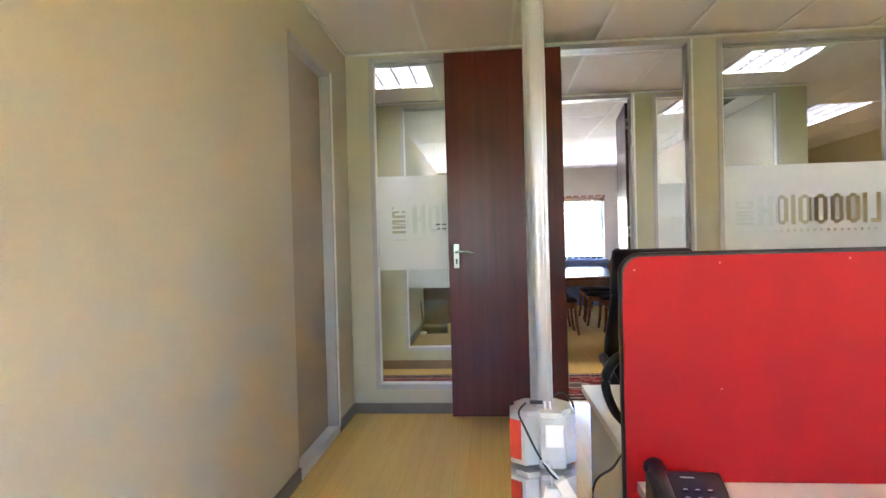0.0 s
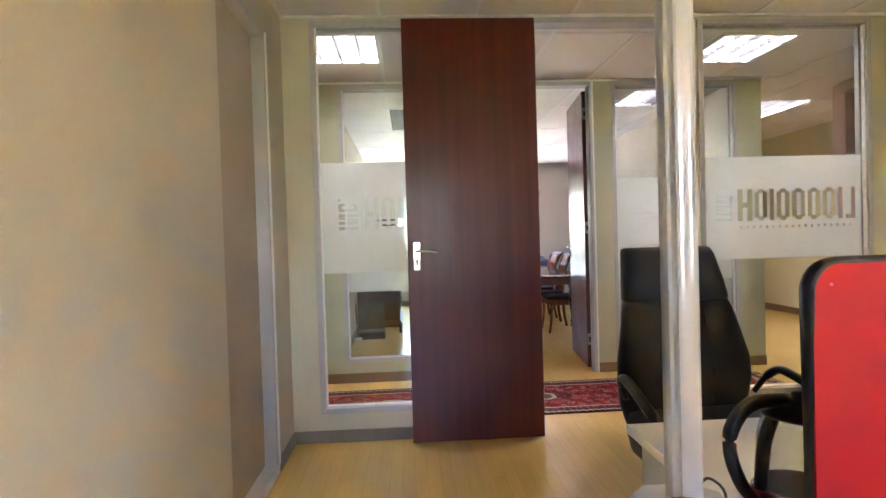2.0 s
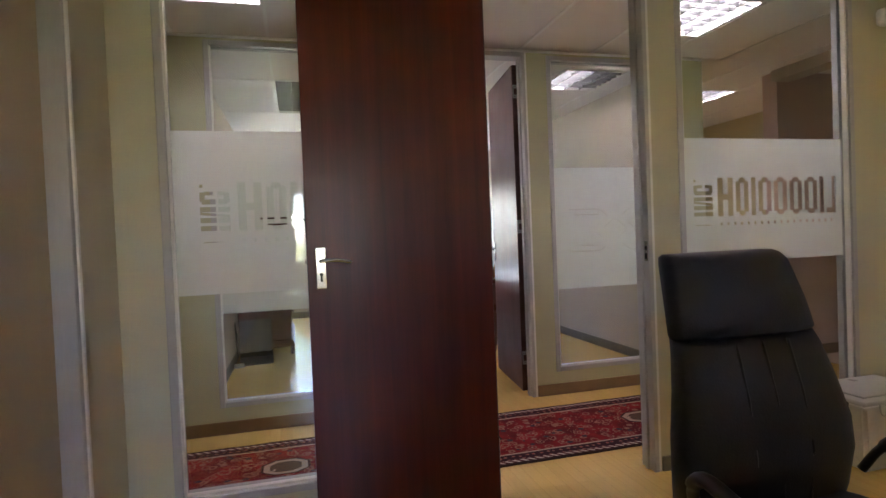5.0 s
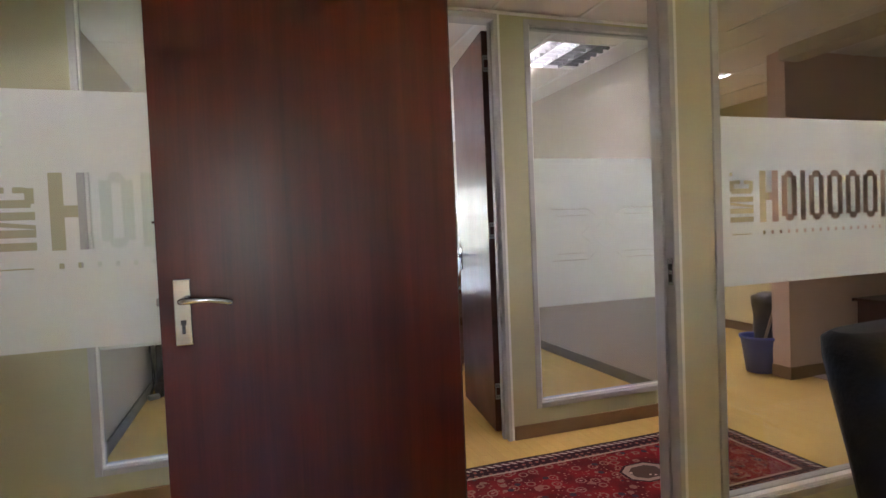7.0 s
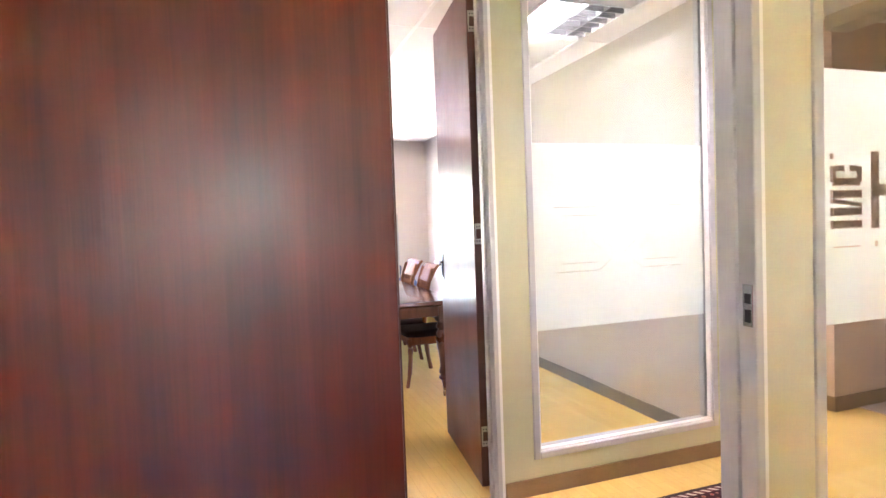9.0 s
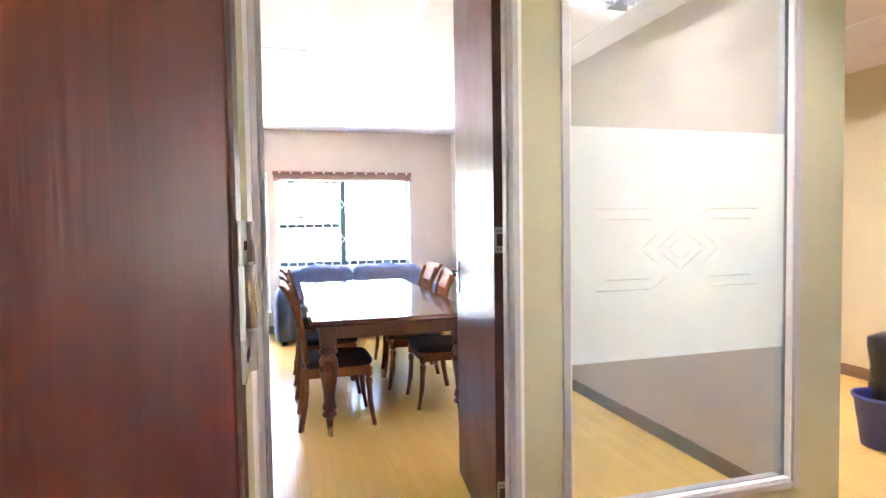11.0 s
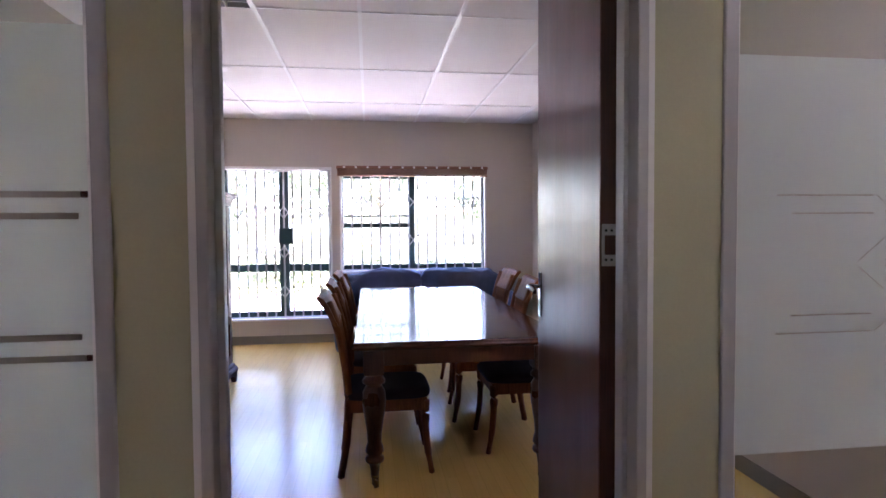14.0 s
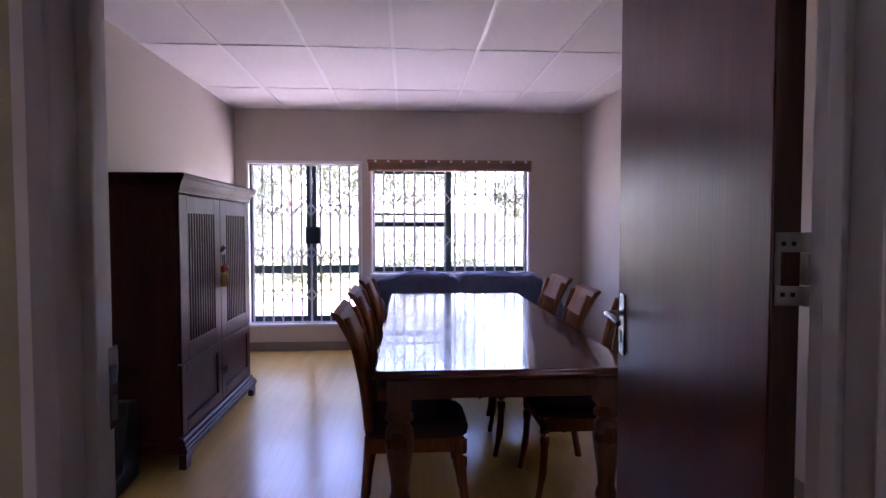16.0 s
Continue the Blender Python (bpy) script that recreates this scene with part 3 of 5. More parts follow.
def door_leaf(name, width, height, at, turn, handle_z, hinge_z, label):
    """A flush veneered leaf hinged at its own origin and lying along +x, its faces at y = 0 and y = 0.04."""
    d = thing(name, label, "door", kind="structure", at=at, turn=turn)
    part("leaf", boxes([(0.004, width, 0, 0.04, 0.01, height)], 0.002), DOOR, d)
    part("edge_strip", boxes([(0.001, 0.0039, 0.001, 0.039, 0.012, height - 0.002)]), EDGE, d)
    for z in (0.27, hinge_z, 2.35):
        bm = bmesh.new()
        for za, zb in ((-0.052, -0.024), (0.024, 0.052)):
            block(bm, -0.0022, 0.001, -0.001, 0.036, z + za, z + zb, 0.001)
            lathe(bm, [(0.0065, z + za), (0.0065, z + zb)], 10, (-0.001, -0.0055))
        block(bm, -0.0022, 0.001, 0.029, 0.036, z - 0.0239, z + 0.0239)
        block(bm, -0.008, -0.0005, -0.008, -0.005, z - 0.022, z + 0.022, 0.001)
        lathe(bm, [(0.0065, z - 0.022), (0.0065, z + 0.022)], 10, (-0.001, -0.0055))
        h = part("hinge", bm, STEEL, d, "worn zinc butt hinge")
        bm = bmesh.new()
        for zz in (-0.036, 0.036):
            for yy in (0.012, 0.026):
                block(bm, -0.0032, -0.002, yy - 0.003, yy + 0.003, z + zz - 0.003, z + zz + 0.003)
        part("screw", bm, DARKMETAL_AND_SHADE, h)
    x = width - 0.055
    for s, y in ((-1, 0.0), (1, 0.04)):
        bm = bmesh.new()
        block(bm, x - 0.021, x + 0.021, min(y, y + s * 0.007), max(y, y + s * 0.007), handle_z - 0.115, handle_z + 0.055, 0.003)
        pl = part("handle_plate", bm, CHROME, d, "chrome lever handle plate")
        bm = bmesh.new()
        tube(bm, smooth_path([(x, y + s * 0.006, handle_z), (x, y + s * 0.04, handle_z), (x - 0.02, y + s * 0.052, handle_z + 0.002), (x - 0.07, y + s * 0.05, handle_z + 0.001), (x - 0.12, y + s * 0.046, handle_z - 0.009)], 4), 0.0078, 8)
        part("lever", bm, CHROME, pl)
        bm = bmesh.new()
        block(bm, x - 0.004, x + 0.004, min(y + s * 0.007, y + s * 0.0082), max(y + s * 0.007, y + s * 0.0082), handle_z - 0.085, handle_z - 0.062)
        lathe_z = handle_z - 0.062
        block(bm, x - 0.0065, x + 0.0065, min(y + s * 0.007, y + s * 0.0082), max(y + s * 0.007, y + s * 0.0082), lathe_z, lathe_z + 0.012)
        part("keyhole", bm, DARKMETAL_AND_SHADE, pl)
    part("latch", boxes([(width, width + 0.008, 0.012, 0.028, handle_z - 0.012, handle_z + 0.008)], 0.002), STEEL, d)
    return d


door_leaf("door_1", 0.806, 2.555, (0.402, 3.745, 0), 180, 1.165, 1.312, "dark mahogany flush door folded back against the glazing")
door_leaf("door_2", 0.81, 2.555, (1.268, 5.41, 0), 83.4, 1.12, 1.3, "dark mahogany flush door standing open into the boardroom")

# boardroom walls and the window wall with its two openings
WZ0, WZ1, SILL = 0.30, 2.075, 0.845
structure("wall_boardroom_west", boxes([(BX0 - 0.15, BX0, BY0, BY1, 0, TOP)]), ROOM_PAINT, "beige painted boardroom side wall", "wall")
structure("wall_boardroom_east", boxes([(BX1, BX1 + 0.16, BY0, BY1, 0, TOP)]), ROOM_PAINT, "beige painted boardroom side wall", "wall")
WX = (-1.005, 0.235, 0.325, 2.095)
structure("wall_north", boxes([(BX0 - 0.15, WX[0], BY1, BY1 + 0.24, 0, TOP), (WX[0], WX[1], BY1, BY1 + 0.24, 0, WZ0), (WX[1], WX[2], BY1, BY1 + 0.24, 0, WZ1),
                               (WX[2], WX[3], BY1, BY1 + 0.24, 0, SILL), (WX[3], BX1 + 0.16, BY1, BY1 + 0.24, 0, TOP),
                               (WX[0], WX[3], BY1, BY1 + 0.24, WZ1, TOP)]), ROOM_PAINT, "beige painted window wall of the boardroom", "wall")
bm = bmesh.new()
block(bm, BX0, BX1, BY1 - 0.014, BY1, 0, 0.1, 0.003)
block(bm, BX0, BX0 + 0.014, BY0, BY1 - 0.014, 0, 0.09, 0.003)
block(bm, BX1 - 0.014, BX1, BY0, BY1 - 0.014, 0, 0.09, 0.003)
structure("baseboard_4", bm, GREY_SKIRT, "grey-brown skirting board of the boardroom", "skirting")

# reception side of the passage
structure("wall_reception_east", boxes([(5.15, 5.3, 5.66, 11.0, 0, TOP)]), CREAM, "cream painted reception wall", "wall")
# pink bounced light is part of this wall's base colour
structure("wall_reception_pier", boxes([(3.84, 6.4, 5.50, 5.66, 0, TOP)]), PINKLIT, "beige painted cross wall with pink light put into its colour", "wall")
structure("wall_reception_beam", boxes([(3.78, 3.98, P1 + THICK, 5.50, 2.53, TOP)]), PAINT, "khaki painted bulkhead beam", "wall")
structure("wall_passage_west", boxes([(-2.55, -2.4, P1, P2 + THICK, 0, TOP)]), PARTITION, "khaki wall closing the passage", "wall")
structure("wall_passage_south", boxes([(RIGHT_A + 0.15, 6.55, P1, P1 + THICK, 0, TOP), (-2.4, LEFT - 0.2, P1, P1 + THICK, 0, TOP)]), PARTITION, "khaki wall along the passage", "wall")
structure("wall_reception_end", boxes([(6.4, 6.55, P1 + THICK, 5.66, 0, TOP)]), PAINT, "khaki end wall beyond the bulkhead", "wall")
structure("wall_reception_north", boxes([(BX1 + 0.16, 5.3, 10.9, 11.05, 0, TOP)]), CREAM, "cream end wall of the side room", "wall")
structure("floor_tiles", boxes([(4.06, 6.4, P1 + THICK, 5.5, 0.0, 0.006)]), PINKTILE, "pinkish floor tiles beyond the bulkhead", "floor")
bm = bmesh.new()
block(bm, 3.826, 6.4, 5.486, 5.50, 0.0, 0.1, 0.003)
block(bm, 3.826, 3.84, 5.5001, 5.66, 0.0, 0.1, 0.003)
block(bm, 5.136, 5.15, 5.66, 10.9, 0.0, 0.1, 0.003)
structure("baseboard_5", bm, SKIRT, "brown skirting board of the reception", "skirting")


def ceiling(name, x0, x1, y0, y1, gx, gy, holes, dx=0.6, dy=1.2, label="white panel ceiling on a thin white grid"):
    """Lay-in panels slightly above the faces of their T-bars, in one mesh."""
    bm = bmesh.new()
    xs = [x0] + [v for v in (gx + dx * k for k in range(-20, 20)) if x0 + 0.02 < v < x1 - 0.02] + [x1]
    ys = [y0] + [v for v in (gy + dy * k for k in range(-20, 20)) if y0 + 0.02 < v < y1 - 0.02] + [y1]
    for a, b in zip(xs, xs[1:]):
        for c, e in zip(ys, ys[1:]):
            cells = [(c, e)]
            for hx0, hx1, hy0, hy1 in holes:
                if hx0 < (a + b) / 2 < hx1:
                    cells = [q for lo, hi in cells for q in ((lo, min(hi, hy0)), (max(lo, hy1), hi)) if q[1] - q[0] > 0.01]
            for lo, hi in cells:
                block(bm, a, b, lo, hi, CEIL + random.uniform(0.002, 0.005), CEIL + 0.02, mi=0)
    for v in xs[1:-1]:
        block(bm, v - 0.012, v + 0.012, y0, y1, CEIL - 0.004, CEIL + 0.0015, mi=1)
    for v in ys[1:-1]:
        block(bm, x0, x1, v - 0.006, v + 0.006, CEIL - 0.0025, CEIL + 0.0015, mi=1)
    block(bm, x0 - 0.1, x1 + 0.1, y0 - 0.05, y1 + 0.05, CEIL + 0.14, CEIL + 0.2, mi=0)
    return structure(name, bm, [TILE, TBAR], label, "ceiling")


LIGHTS = {"office": [], "passage": [(-1.165, -0.565, 4.13, 4.73), (1.868, 2.468, 4.20, 4.80)],
          "board": [(1.826, 2.426, 5.68, 6.28), (-0.574, 0.026, 6.28, 7.48)], "side": [(3.4, 4.0, 6.15, 7.35)]}
ceiling("ceiling_office", LEFT, RIGHT_A, BACK, P1, 0.065, 1.6, LIGHTS["office"])
ceiling("ceiling_passage", -2.4, 6.4, P1 + THICK, P2, -0.565, 4.15, LIGHTS["passage"])
ceiling("ceiling_boardroom", BX0, BX1, BY0, BY1, 0.626, 7.48, LIGHTS["board"])
ceiling("ceiling_reception", BX1 + 0.16, 6.4, P2, 10.9, 4.0, 6.15, LIGHTS["side"])
structure("trim_office", boxes([(LEFT, RIGHT_A, P1 - 0.02, P1, CEIL - 0.02, CEIL - 0.004), (LEFT, LEFT + 0.02, BACK, P1 - 0.02, CEIL - 0.02, CEIL - 0.004)], 0.003), WHITE, "white ceiling edge trim", "trim")
structure("trim_passage", boxes([(-2.4, 2.84, P2 - 0.02, P2, CEIL - 0.02, CEIL - 0.004)], 0.003), WHITE, "white ceiling edge trim", "trim")


def troffer(x0, x1, y0, y1, lit, label):
    """A recessed fluorescent light: housing, lit tubes behind a silver egg-crate louvre."""
    t = thing("ceiling_light", label, "ceiling light", group="recessed ceiling lights")
    bm = bmesh.new()
    for a in (x0, x1 - 0.006):
        block(bm, a, a + 0.006, y0, y1, CEIL - 0.005, CEIL + 0.09)
    for a in (y0, y1 - 0.006):
        block(bm, x0 + 0.006, x1 - 0.006, a, a + 0.006, CEIL - 0.005, CEIL + 0.09)
    block(bm, x0, x1, y0, y1, CEIL + 0.09, CEIL + 0.1)
    for a, b in ((x0 - 0.012, x0 + 0.018), (x1 - 0.018, x1 + 0.012)):
        block(bm, a, b, y0 - 0.012, y1 + 0.012, CEIL - 0.008, CEIL - 0.0052)
    part("housing", bm, WHITE, t)
    n = 4
    for k in range(n):
        c = x0 + (x1 - x0) * (k + 0.5) / n
        bm = bmesh.new()
        tube(bm, [(c, y0 + 0.015, CEIL + 0.062), (c, y1 - 0.015, CEIL + 0.062)], 0.016, 10)
        part("tube", bm, TUBE if k in lit else WHITE, t)
    bm = bmesh.new()
    k = 0
    for c in (x0 + (x1 - x0) * j / n for j in range(1, n)):
        block(bm, c - 0.004, c + 0.004, y0 + 0.006, y1 - 0.006, CEIL - 0.003, CEIL + 0.035)
    m = round((y1 - y0) / 0.085)
    for c in (y0 + (y1 - y0) * j / m for j in range(1, m)):
        block(bm, x0 + 0.006, x1 - 0.006, c - 0.003, c + 0.003, CEIL - 0.002, CEIL + 0.03)
    part("louvre", bm, LOUVRE, t)
    return t


for room, some in LIGHTS.items():
    for q in some:
        troffer(*q, (0, 1, 2, 3) if room != "board" else ((0, 1) if q[0] > 1 else ()),
                "recessed fluorescent ceiling light with a silver louvre" if room != "board" or q[0] > 1 else "unlit recessed fluorescent ceiling light with a silver louvre")

# ---- more materials ----
RED = mat("red_laminate_screen", (0.36, 0.004, 0.004), rough=0.55, spec=0.25, var=0.06, scale=2, fine=220, bump=0.04)
BLACK = mat("black_plastic", (0.018, 0.018, 0.02), rough=0.4, var=0.2, scale=12, bump=0.03)
LEATHER = mat("black_leather", (0.013, 0.013, 0.017), rough=0.46, spec=0.35, var=0.2, scale=6, fine=180, bump=0.1)
DESK = mat("white_melamine", (0.74, 0.74, 0.74), rough=0.35, var=0.03, scale=3, fine=150, bump=0.02)
GREYPLASTIC = mat("grey_plastic", (0.50, 0.51, 0.52), rough=0.45, var=0.05)
SOCKET = mat("red_socket", (0.60, 0.045, 0.02), rough=0.4, var=0.06)
PHONE = mat("charcoal_plastic", (0.032, 0.028, 0.038), rough=0.5, var=0.12, bump=0.04)
KEYPRINT = mat("pale_print", (0.6, 0.6, 0.62), rough=0.6, var=0.05)
KETTLERED = mat("kettle_red", (0.20, 0.008, 0.01), rough=0.2, var=0.1, coat=0.5)
TABLEWOOD = wood("polished_mahogany", (0.045, 0.014, 0.008), (0.12, 0.04, 0.02), rough=0.16, grain=(12, 0.8, 12), coat=0.4, coat_rough=0.015)
LEGWOOD = wood("turned_mahogany", (0.045, 0.014, 0.008), (0.12, 0.042, 0.02), rough=0.3, grain=(16, 16, 1.2), coat=0.4)
CHAIRWOOD = wood("chair_timber", (0.14, 0.048, 0.018), (0.30, 0.115, 0.042), rough=0.6, grain=(18, 18, 1.4), coat=0.0, spec=0.1)
SEATCLOTH = mat("dark_seat_cloth", (0.028, 0.014, 0.016), rough=0.85, var=0.2, scale=10, fine=300, bump=0.3)
CABWOOD = wood("dark_cabinet_timber", (0.032, 0.007, 0.005), (0.08, 0.019, 0.013), rough=0.42, grain=(16, 16, 1.0), coat=0.0, spec=0.14)
BRASS = mat("dull_brass", (0.28, 0.18, 0.07), rough=0.4, metal=0.9, var=0.15, scale=20)
DENIM = mat("blue_sofa_cloth", (0.09, 0.115, 0.20), rough=0.9, var=0.28, scale=9, fine=260, bump=0.35)
GREENSTEEL = mat("dark_green_window_steel", (0.006, 0.035, 0.032), rough=0.4, var=0.12)
TRELLIS = mat("white_gate_enamel", (0.5, 0.5, 0.49), rough=0.4, var=0.05)
BLINDWOOD = wood("red_blind_timber", (0.19, 0.075, 0.045), (0.33, 0.15, 0.09), rough=0.45, grain=(0.8, 14, 14))
BUCKET = mat("blue_bucket_plastic", (0.065, 0.085, 0.33), rough=0.45, var=0.12, scale=8)
CLEARBOX = mat("clouded_box_plastic", (0.62, 0.62, 0.62), rough=0.3, var=0.08, scale=5)
PINKTHING = mat("pink_packing", (0.60, 0.05, 0.10), rough=0.6, var=0.15, scale=12)
BAG = mat("black_bag_plastic", (0.012, 0.012, 0.012), rough=0.3, var=0.3, scale=10, fine=40, bump=0.5)
TASSEL = mat("red_tassel_cord", (0.32, 0.03, 0.015), rough=0.8, var=0.3, scale=60, bump=0.3)
GOLD = mat("gold_cord", (0.34, 0.17, 0.04), rough=0.6, var=0.3, scale=80, bump=0.3)
MOPWOOD = wood("mop_handle_timber", (0.3, 0.22, 0.13), (0.45, 0.34, 0.2), rough=0.6, grain=(20, 20, 2))
PAVING = mat("pale_paving", (0.46, 0.43, 0.39), rough=0.9, var=0.15, scale=0.8, fine=30, bump=0.2)
GRASS = mat("dry_lawn", (0.22, 0.24, 0.09), rough=0.95, var=0.3, scale=0.7, fine=25, bump=0.4)
LEAF = mat("leaf_green", (0.10, 0.12, 0.065), rough=0.6, var=0.4, scale=1.5, fine=8, bump=0)
BARK = mat("grey_bark", (0.3, 0.26, 0.22), rough=0.95, var=0.3, scale=6, bump=0.5, stretch=(3, 3, 0.5))
GARDENWALL = mat("cream_garden_wall", (0.52, 0.48, 0.42), rough=0.9, var=0.08, scale=1)

POLE = mat("satin_pole_aluminium", (0.36, 0.36, 0.37), rough=0.33, metal=0.45, var=0.03, scale=3, fine=60, stretch=(1, 1, 0.05), bump=0.0)

# ---- passage: runner, bucket, mop, bin bag, console ----
RL, RW = 2.12, 0.42
RUG = rug_weave("red_runner_weave", RL, RW)
bm = bmesh.new()
nx, ny = 84, 14
grid = [[bm.verts.new((-RL + 2 * RL * i / nx, -RW + 2 * RW * j / ny + 0.006 * noise.noise((i * 0.21, j * 0.05, 3)), 0.009 + 0.002 * noise.noise((i * 0.3, j * 0.4, 1)))) for j in range(ny + 1)] for i in range(nx + 1)]
low = [[bm.verts.new((v.co.x, v.co.y, 0.001)) for v in r] for r in grid]
for i in range(nx):
    for j in range(ny):
        bm.faces.new((grid[i][j], grid[i + 1][j], grid[i + 1][j + 1], grid[i][j + 1])).smooth = True
for i in range(nx):
    for j in (0, ny):
        bm.faces.new((grid[i][j], grid[i + 1][j], low[i + 1][j], low[i][j]))
for j in range(ny):
    for i in (0, nx):
        bm.faces.new((grid[i][j], grid[i][j + 1], low[i][j + 1], low[i][j]))
bmesh.ops.delete(bm, geom=[v for r in low for v in r if not v.link_faces], context="VERTS")
rug = part("runner_rug", bm, RUG, m=pose(0.45, 4.555, 0, 0, 0, 0.4))
tagged(rug, "red Persian-style runner rug with a dark flowered border", "rug")

b = thing("bucket", "blue plastic mop bucket standing on the laminate floor", "bucket", at=(3.86, 5.80, 0))
bm = bmesh.new()
lathe(bm, [(0.105, 0.0), (0.11, 0.004), (0.15, 0.285), (0.162, 0.29), (0.164, 0.31), (0.152, 0.312), (0.147, 0.29), (0.108, 0.012)], 28)
part("tub", bm, BUCKET, b)
bm = bmesh.new()
tube(bm, [(0.16 * math.cos(a), 0.16 * math.sin(a), 0.302 - 0.05 * math.sin(a / 1.0) * 0) for a in [math.pi * k / 14 for k in range(15)]], 0.003, 6)
part("wire_handle", bm, STEEL, b)
mp_ = thing("mop", "mop with a timber handle leaning in the bucket", "mop")
bm = bmesh.new()
tube(bm, [(3.83, 5.79, 0.10), (4.03, 5.69, 0.86)], 0.012, 10)
part("handle", bm, MOPWOOD, mp_)
bm = bmesh.new()
for k in range(26):
    a = 2 * math.pi * k / 26
    tube(bm, smooth_path([(3.83, 5.79, 0.13), (3.83 + 0.05 * math.cos(a), 5.79 + 0.05 * math.sin(a), 0.09), (3.83 + 0.075 * math.cos(a), 5.79 + 0.075 * math.sin(a), 0.02)], 3), 0.006, 5)
part("mop_head", bm, mat("grey_mop_yarn", (0.3, 0.28, 0.25), rough=0.95, var=0.3, scale=40, bump=0.4), mp_)
bag = bmesh.new()
lathe(bag, [(0.02, 0.001), (0.12, 0.0), (0.145, 0.05), (0.15, 0.25), (0.14, 0.45), (0.155, 0.56), (0.15, 0.62), (0.09, 0.655), (0.03, 0.66)], 22)
for v in bag.verts:
    q = 1 + 0.12 * noise.noise(v.co * 9)
    v.co.x, v.co.y = v.co.x * q, v.co.y * q
tagged(part("bin_bag", bag, BAG, m=pose(4.06, 5.86, 0)), "black plastic bin bag standing behind the bucket", "bin bag")
c = thing("console_table", "small dark wooden console against the far wall", "table")
bm = boxes([(4.5, 5.3, 5.12, 5.48, 0.585, 0.61)], 0.006)
part("tabletop", bm, CABWOOD, c)
part("apron", boxes([(4.54, 5.26, 5.16, 5.46, 0.36, 0.585)], 0.004), CABWOOD, c)
for x in (4.55, 5.21):
    for y in (5.17, 5.41):
        part("leg", boxes([(x, x + 0.04, y, y + 0.04, 0.006, 0.36)], 0.004), CABWOOD, c)

# ---- office: power pole, workstation, chair, box ----
p = thing("power_pole", "grey aluminium power pole with socket boxes between floor and ceiling", "power pole", at=(0.003, 1.158, 0))
bm = bmesh.new()
R = 0.0265
outline = []
for k in range(36):
    a = 2 * math.pi * k / 36
    r = R * (0.9 if k % 9 in (4, 5) else 1.0)
    outline.append((r * math.cos(a), r * math.sin(a)))
sweep(bm, outline, "z", 0.0, CEIL - 0.005)
part("shaft", bm, POLE, p)
part("collar", boxes([(-0.03, 0.0, -0.032, -0.02, 0.842, 0.850)], 0.002), BLACK, p)
for k, (z0, z1) in enumerate(((0.709, 0.831), (0.559, 0.689), (0.409, 0.539))):
    bm = bmesh.new()
    ring = [(-0.078, -0.035), (-0.045, -0.062), (-0.014, -0.05), (-0.01, -0.074), (0.044, -0.078), (0.05, -0.05), (0.074, -0.03), (0.078, 0.03), (0.045, 0.07), (-0.045, 0.07), (-0.076, 0.035)]
    sweep(bm, ring, "z", z0, z1 - 0.012)
    sweep(bm, [(x * 0.86, y * 0.86) for x, y in ring], "z", z1 - 0.0119, z1)
    box_ = part("socket_box", bm, GREYPLASTIC, p)
    bm = bmesh.new()
    d = Vector((0.033, -0.027)).normalized()
    s = Vector((-d.y, d.x)) * -0.003
    q = [Vector((-0.0765, -0.0365)) + s, Vector((-0.0535, -0.0553)) + s]
    sweep(bm, [tuple(q[0]), tuple(q[1]), tuple(q[1] - 1.6 * s), tuple(q[0] - 1.6 * s)], "z", z0 + 0.012, z1 - 0.02)
    so = part("red_socket_plate", bm, SOCKET, box_, "red socket plate")
    bm = boxes([(0.0, 0.04, -0.0835, -0.0775, z0 + 0.05, z1 - 0.022)], 0.002)
    part("white_socket_plate", bm, WHITE, box_)
bm = bmesh.new()
for dx in (0.0, 0.012):
    tube(bm, smooth_path([(0.004 + dx, -0.03, 0.849), (0.006 + dx, -0.036, 0.824), (0.012 + dx, -0.052, 0.794), (0.014 + dx, -0.081, 0.774)], 4), 0.0028, 6)
part("white_lead", bm, WHITE, p)
for n_, a, tilt in (("charger", (0.040, -0.103, 0.669), -28), ("charger", (0.006, -0.10, 0.646), 8)):
    ch = thing(n_, "white plug-in phone charger hanging on the power pole", "charger", group="chargers on the pole", at=(0.003 + a[0], 1.158 + a[1], a[2]))
    ch.matrix_basis = pose(0.003 + a[0], 1.158 + a[1], a[2], 0, tilt, 12)
    part("body", boxes([(-0.014, 0.014, -0.012, 0.012, -0.032, 0.032)], 0.004), WHITE, ch)
    bm = bmesh.new()
    tube(bm, smooth_path([(0, 0, 0.03), (-0.004, 0.004, 0.055), (-0.012, 0.012, 0.085)], 3), 0.0022, 6)
    part("lead", bm, WHITE, ch)
bm = bmesh.new()
tube(bm, smooth_path([(-0.03, 1.055, 0.88), (-0.048, 1.04, 0.862), (-0.035, 1.026, 0.83), (-0.01, 1.012, 0.78), (0.02, 1.0, 0.735), (0.056, 1.0, 0.71), (0.072, 1.01, 0.66)], 5), 0.0024, 6)
tube(bm, smooth_path([(0.05, 1.15, 0.60), (0.075, 1.14, 0.72), (0.088, 1.13, 0.80), (0.085, 1.12, 0.86), (0.06, 1.12, 0.885), (0.038, 1.11, 0.88)], 5), 0.0024, 6)
tagged(part("black_cable", bm, BLACK, m=pose(-0.007, 0.058, -0.03)), "thin black cable looped over the power pole boxes", "cable")

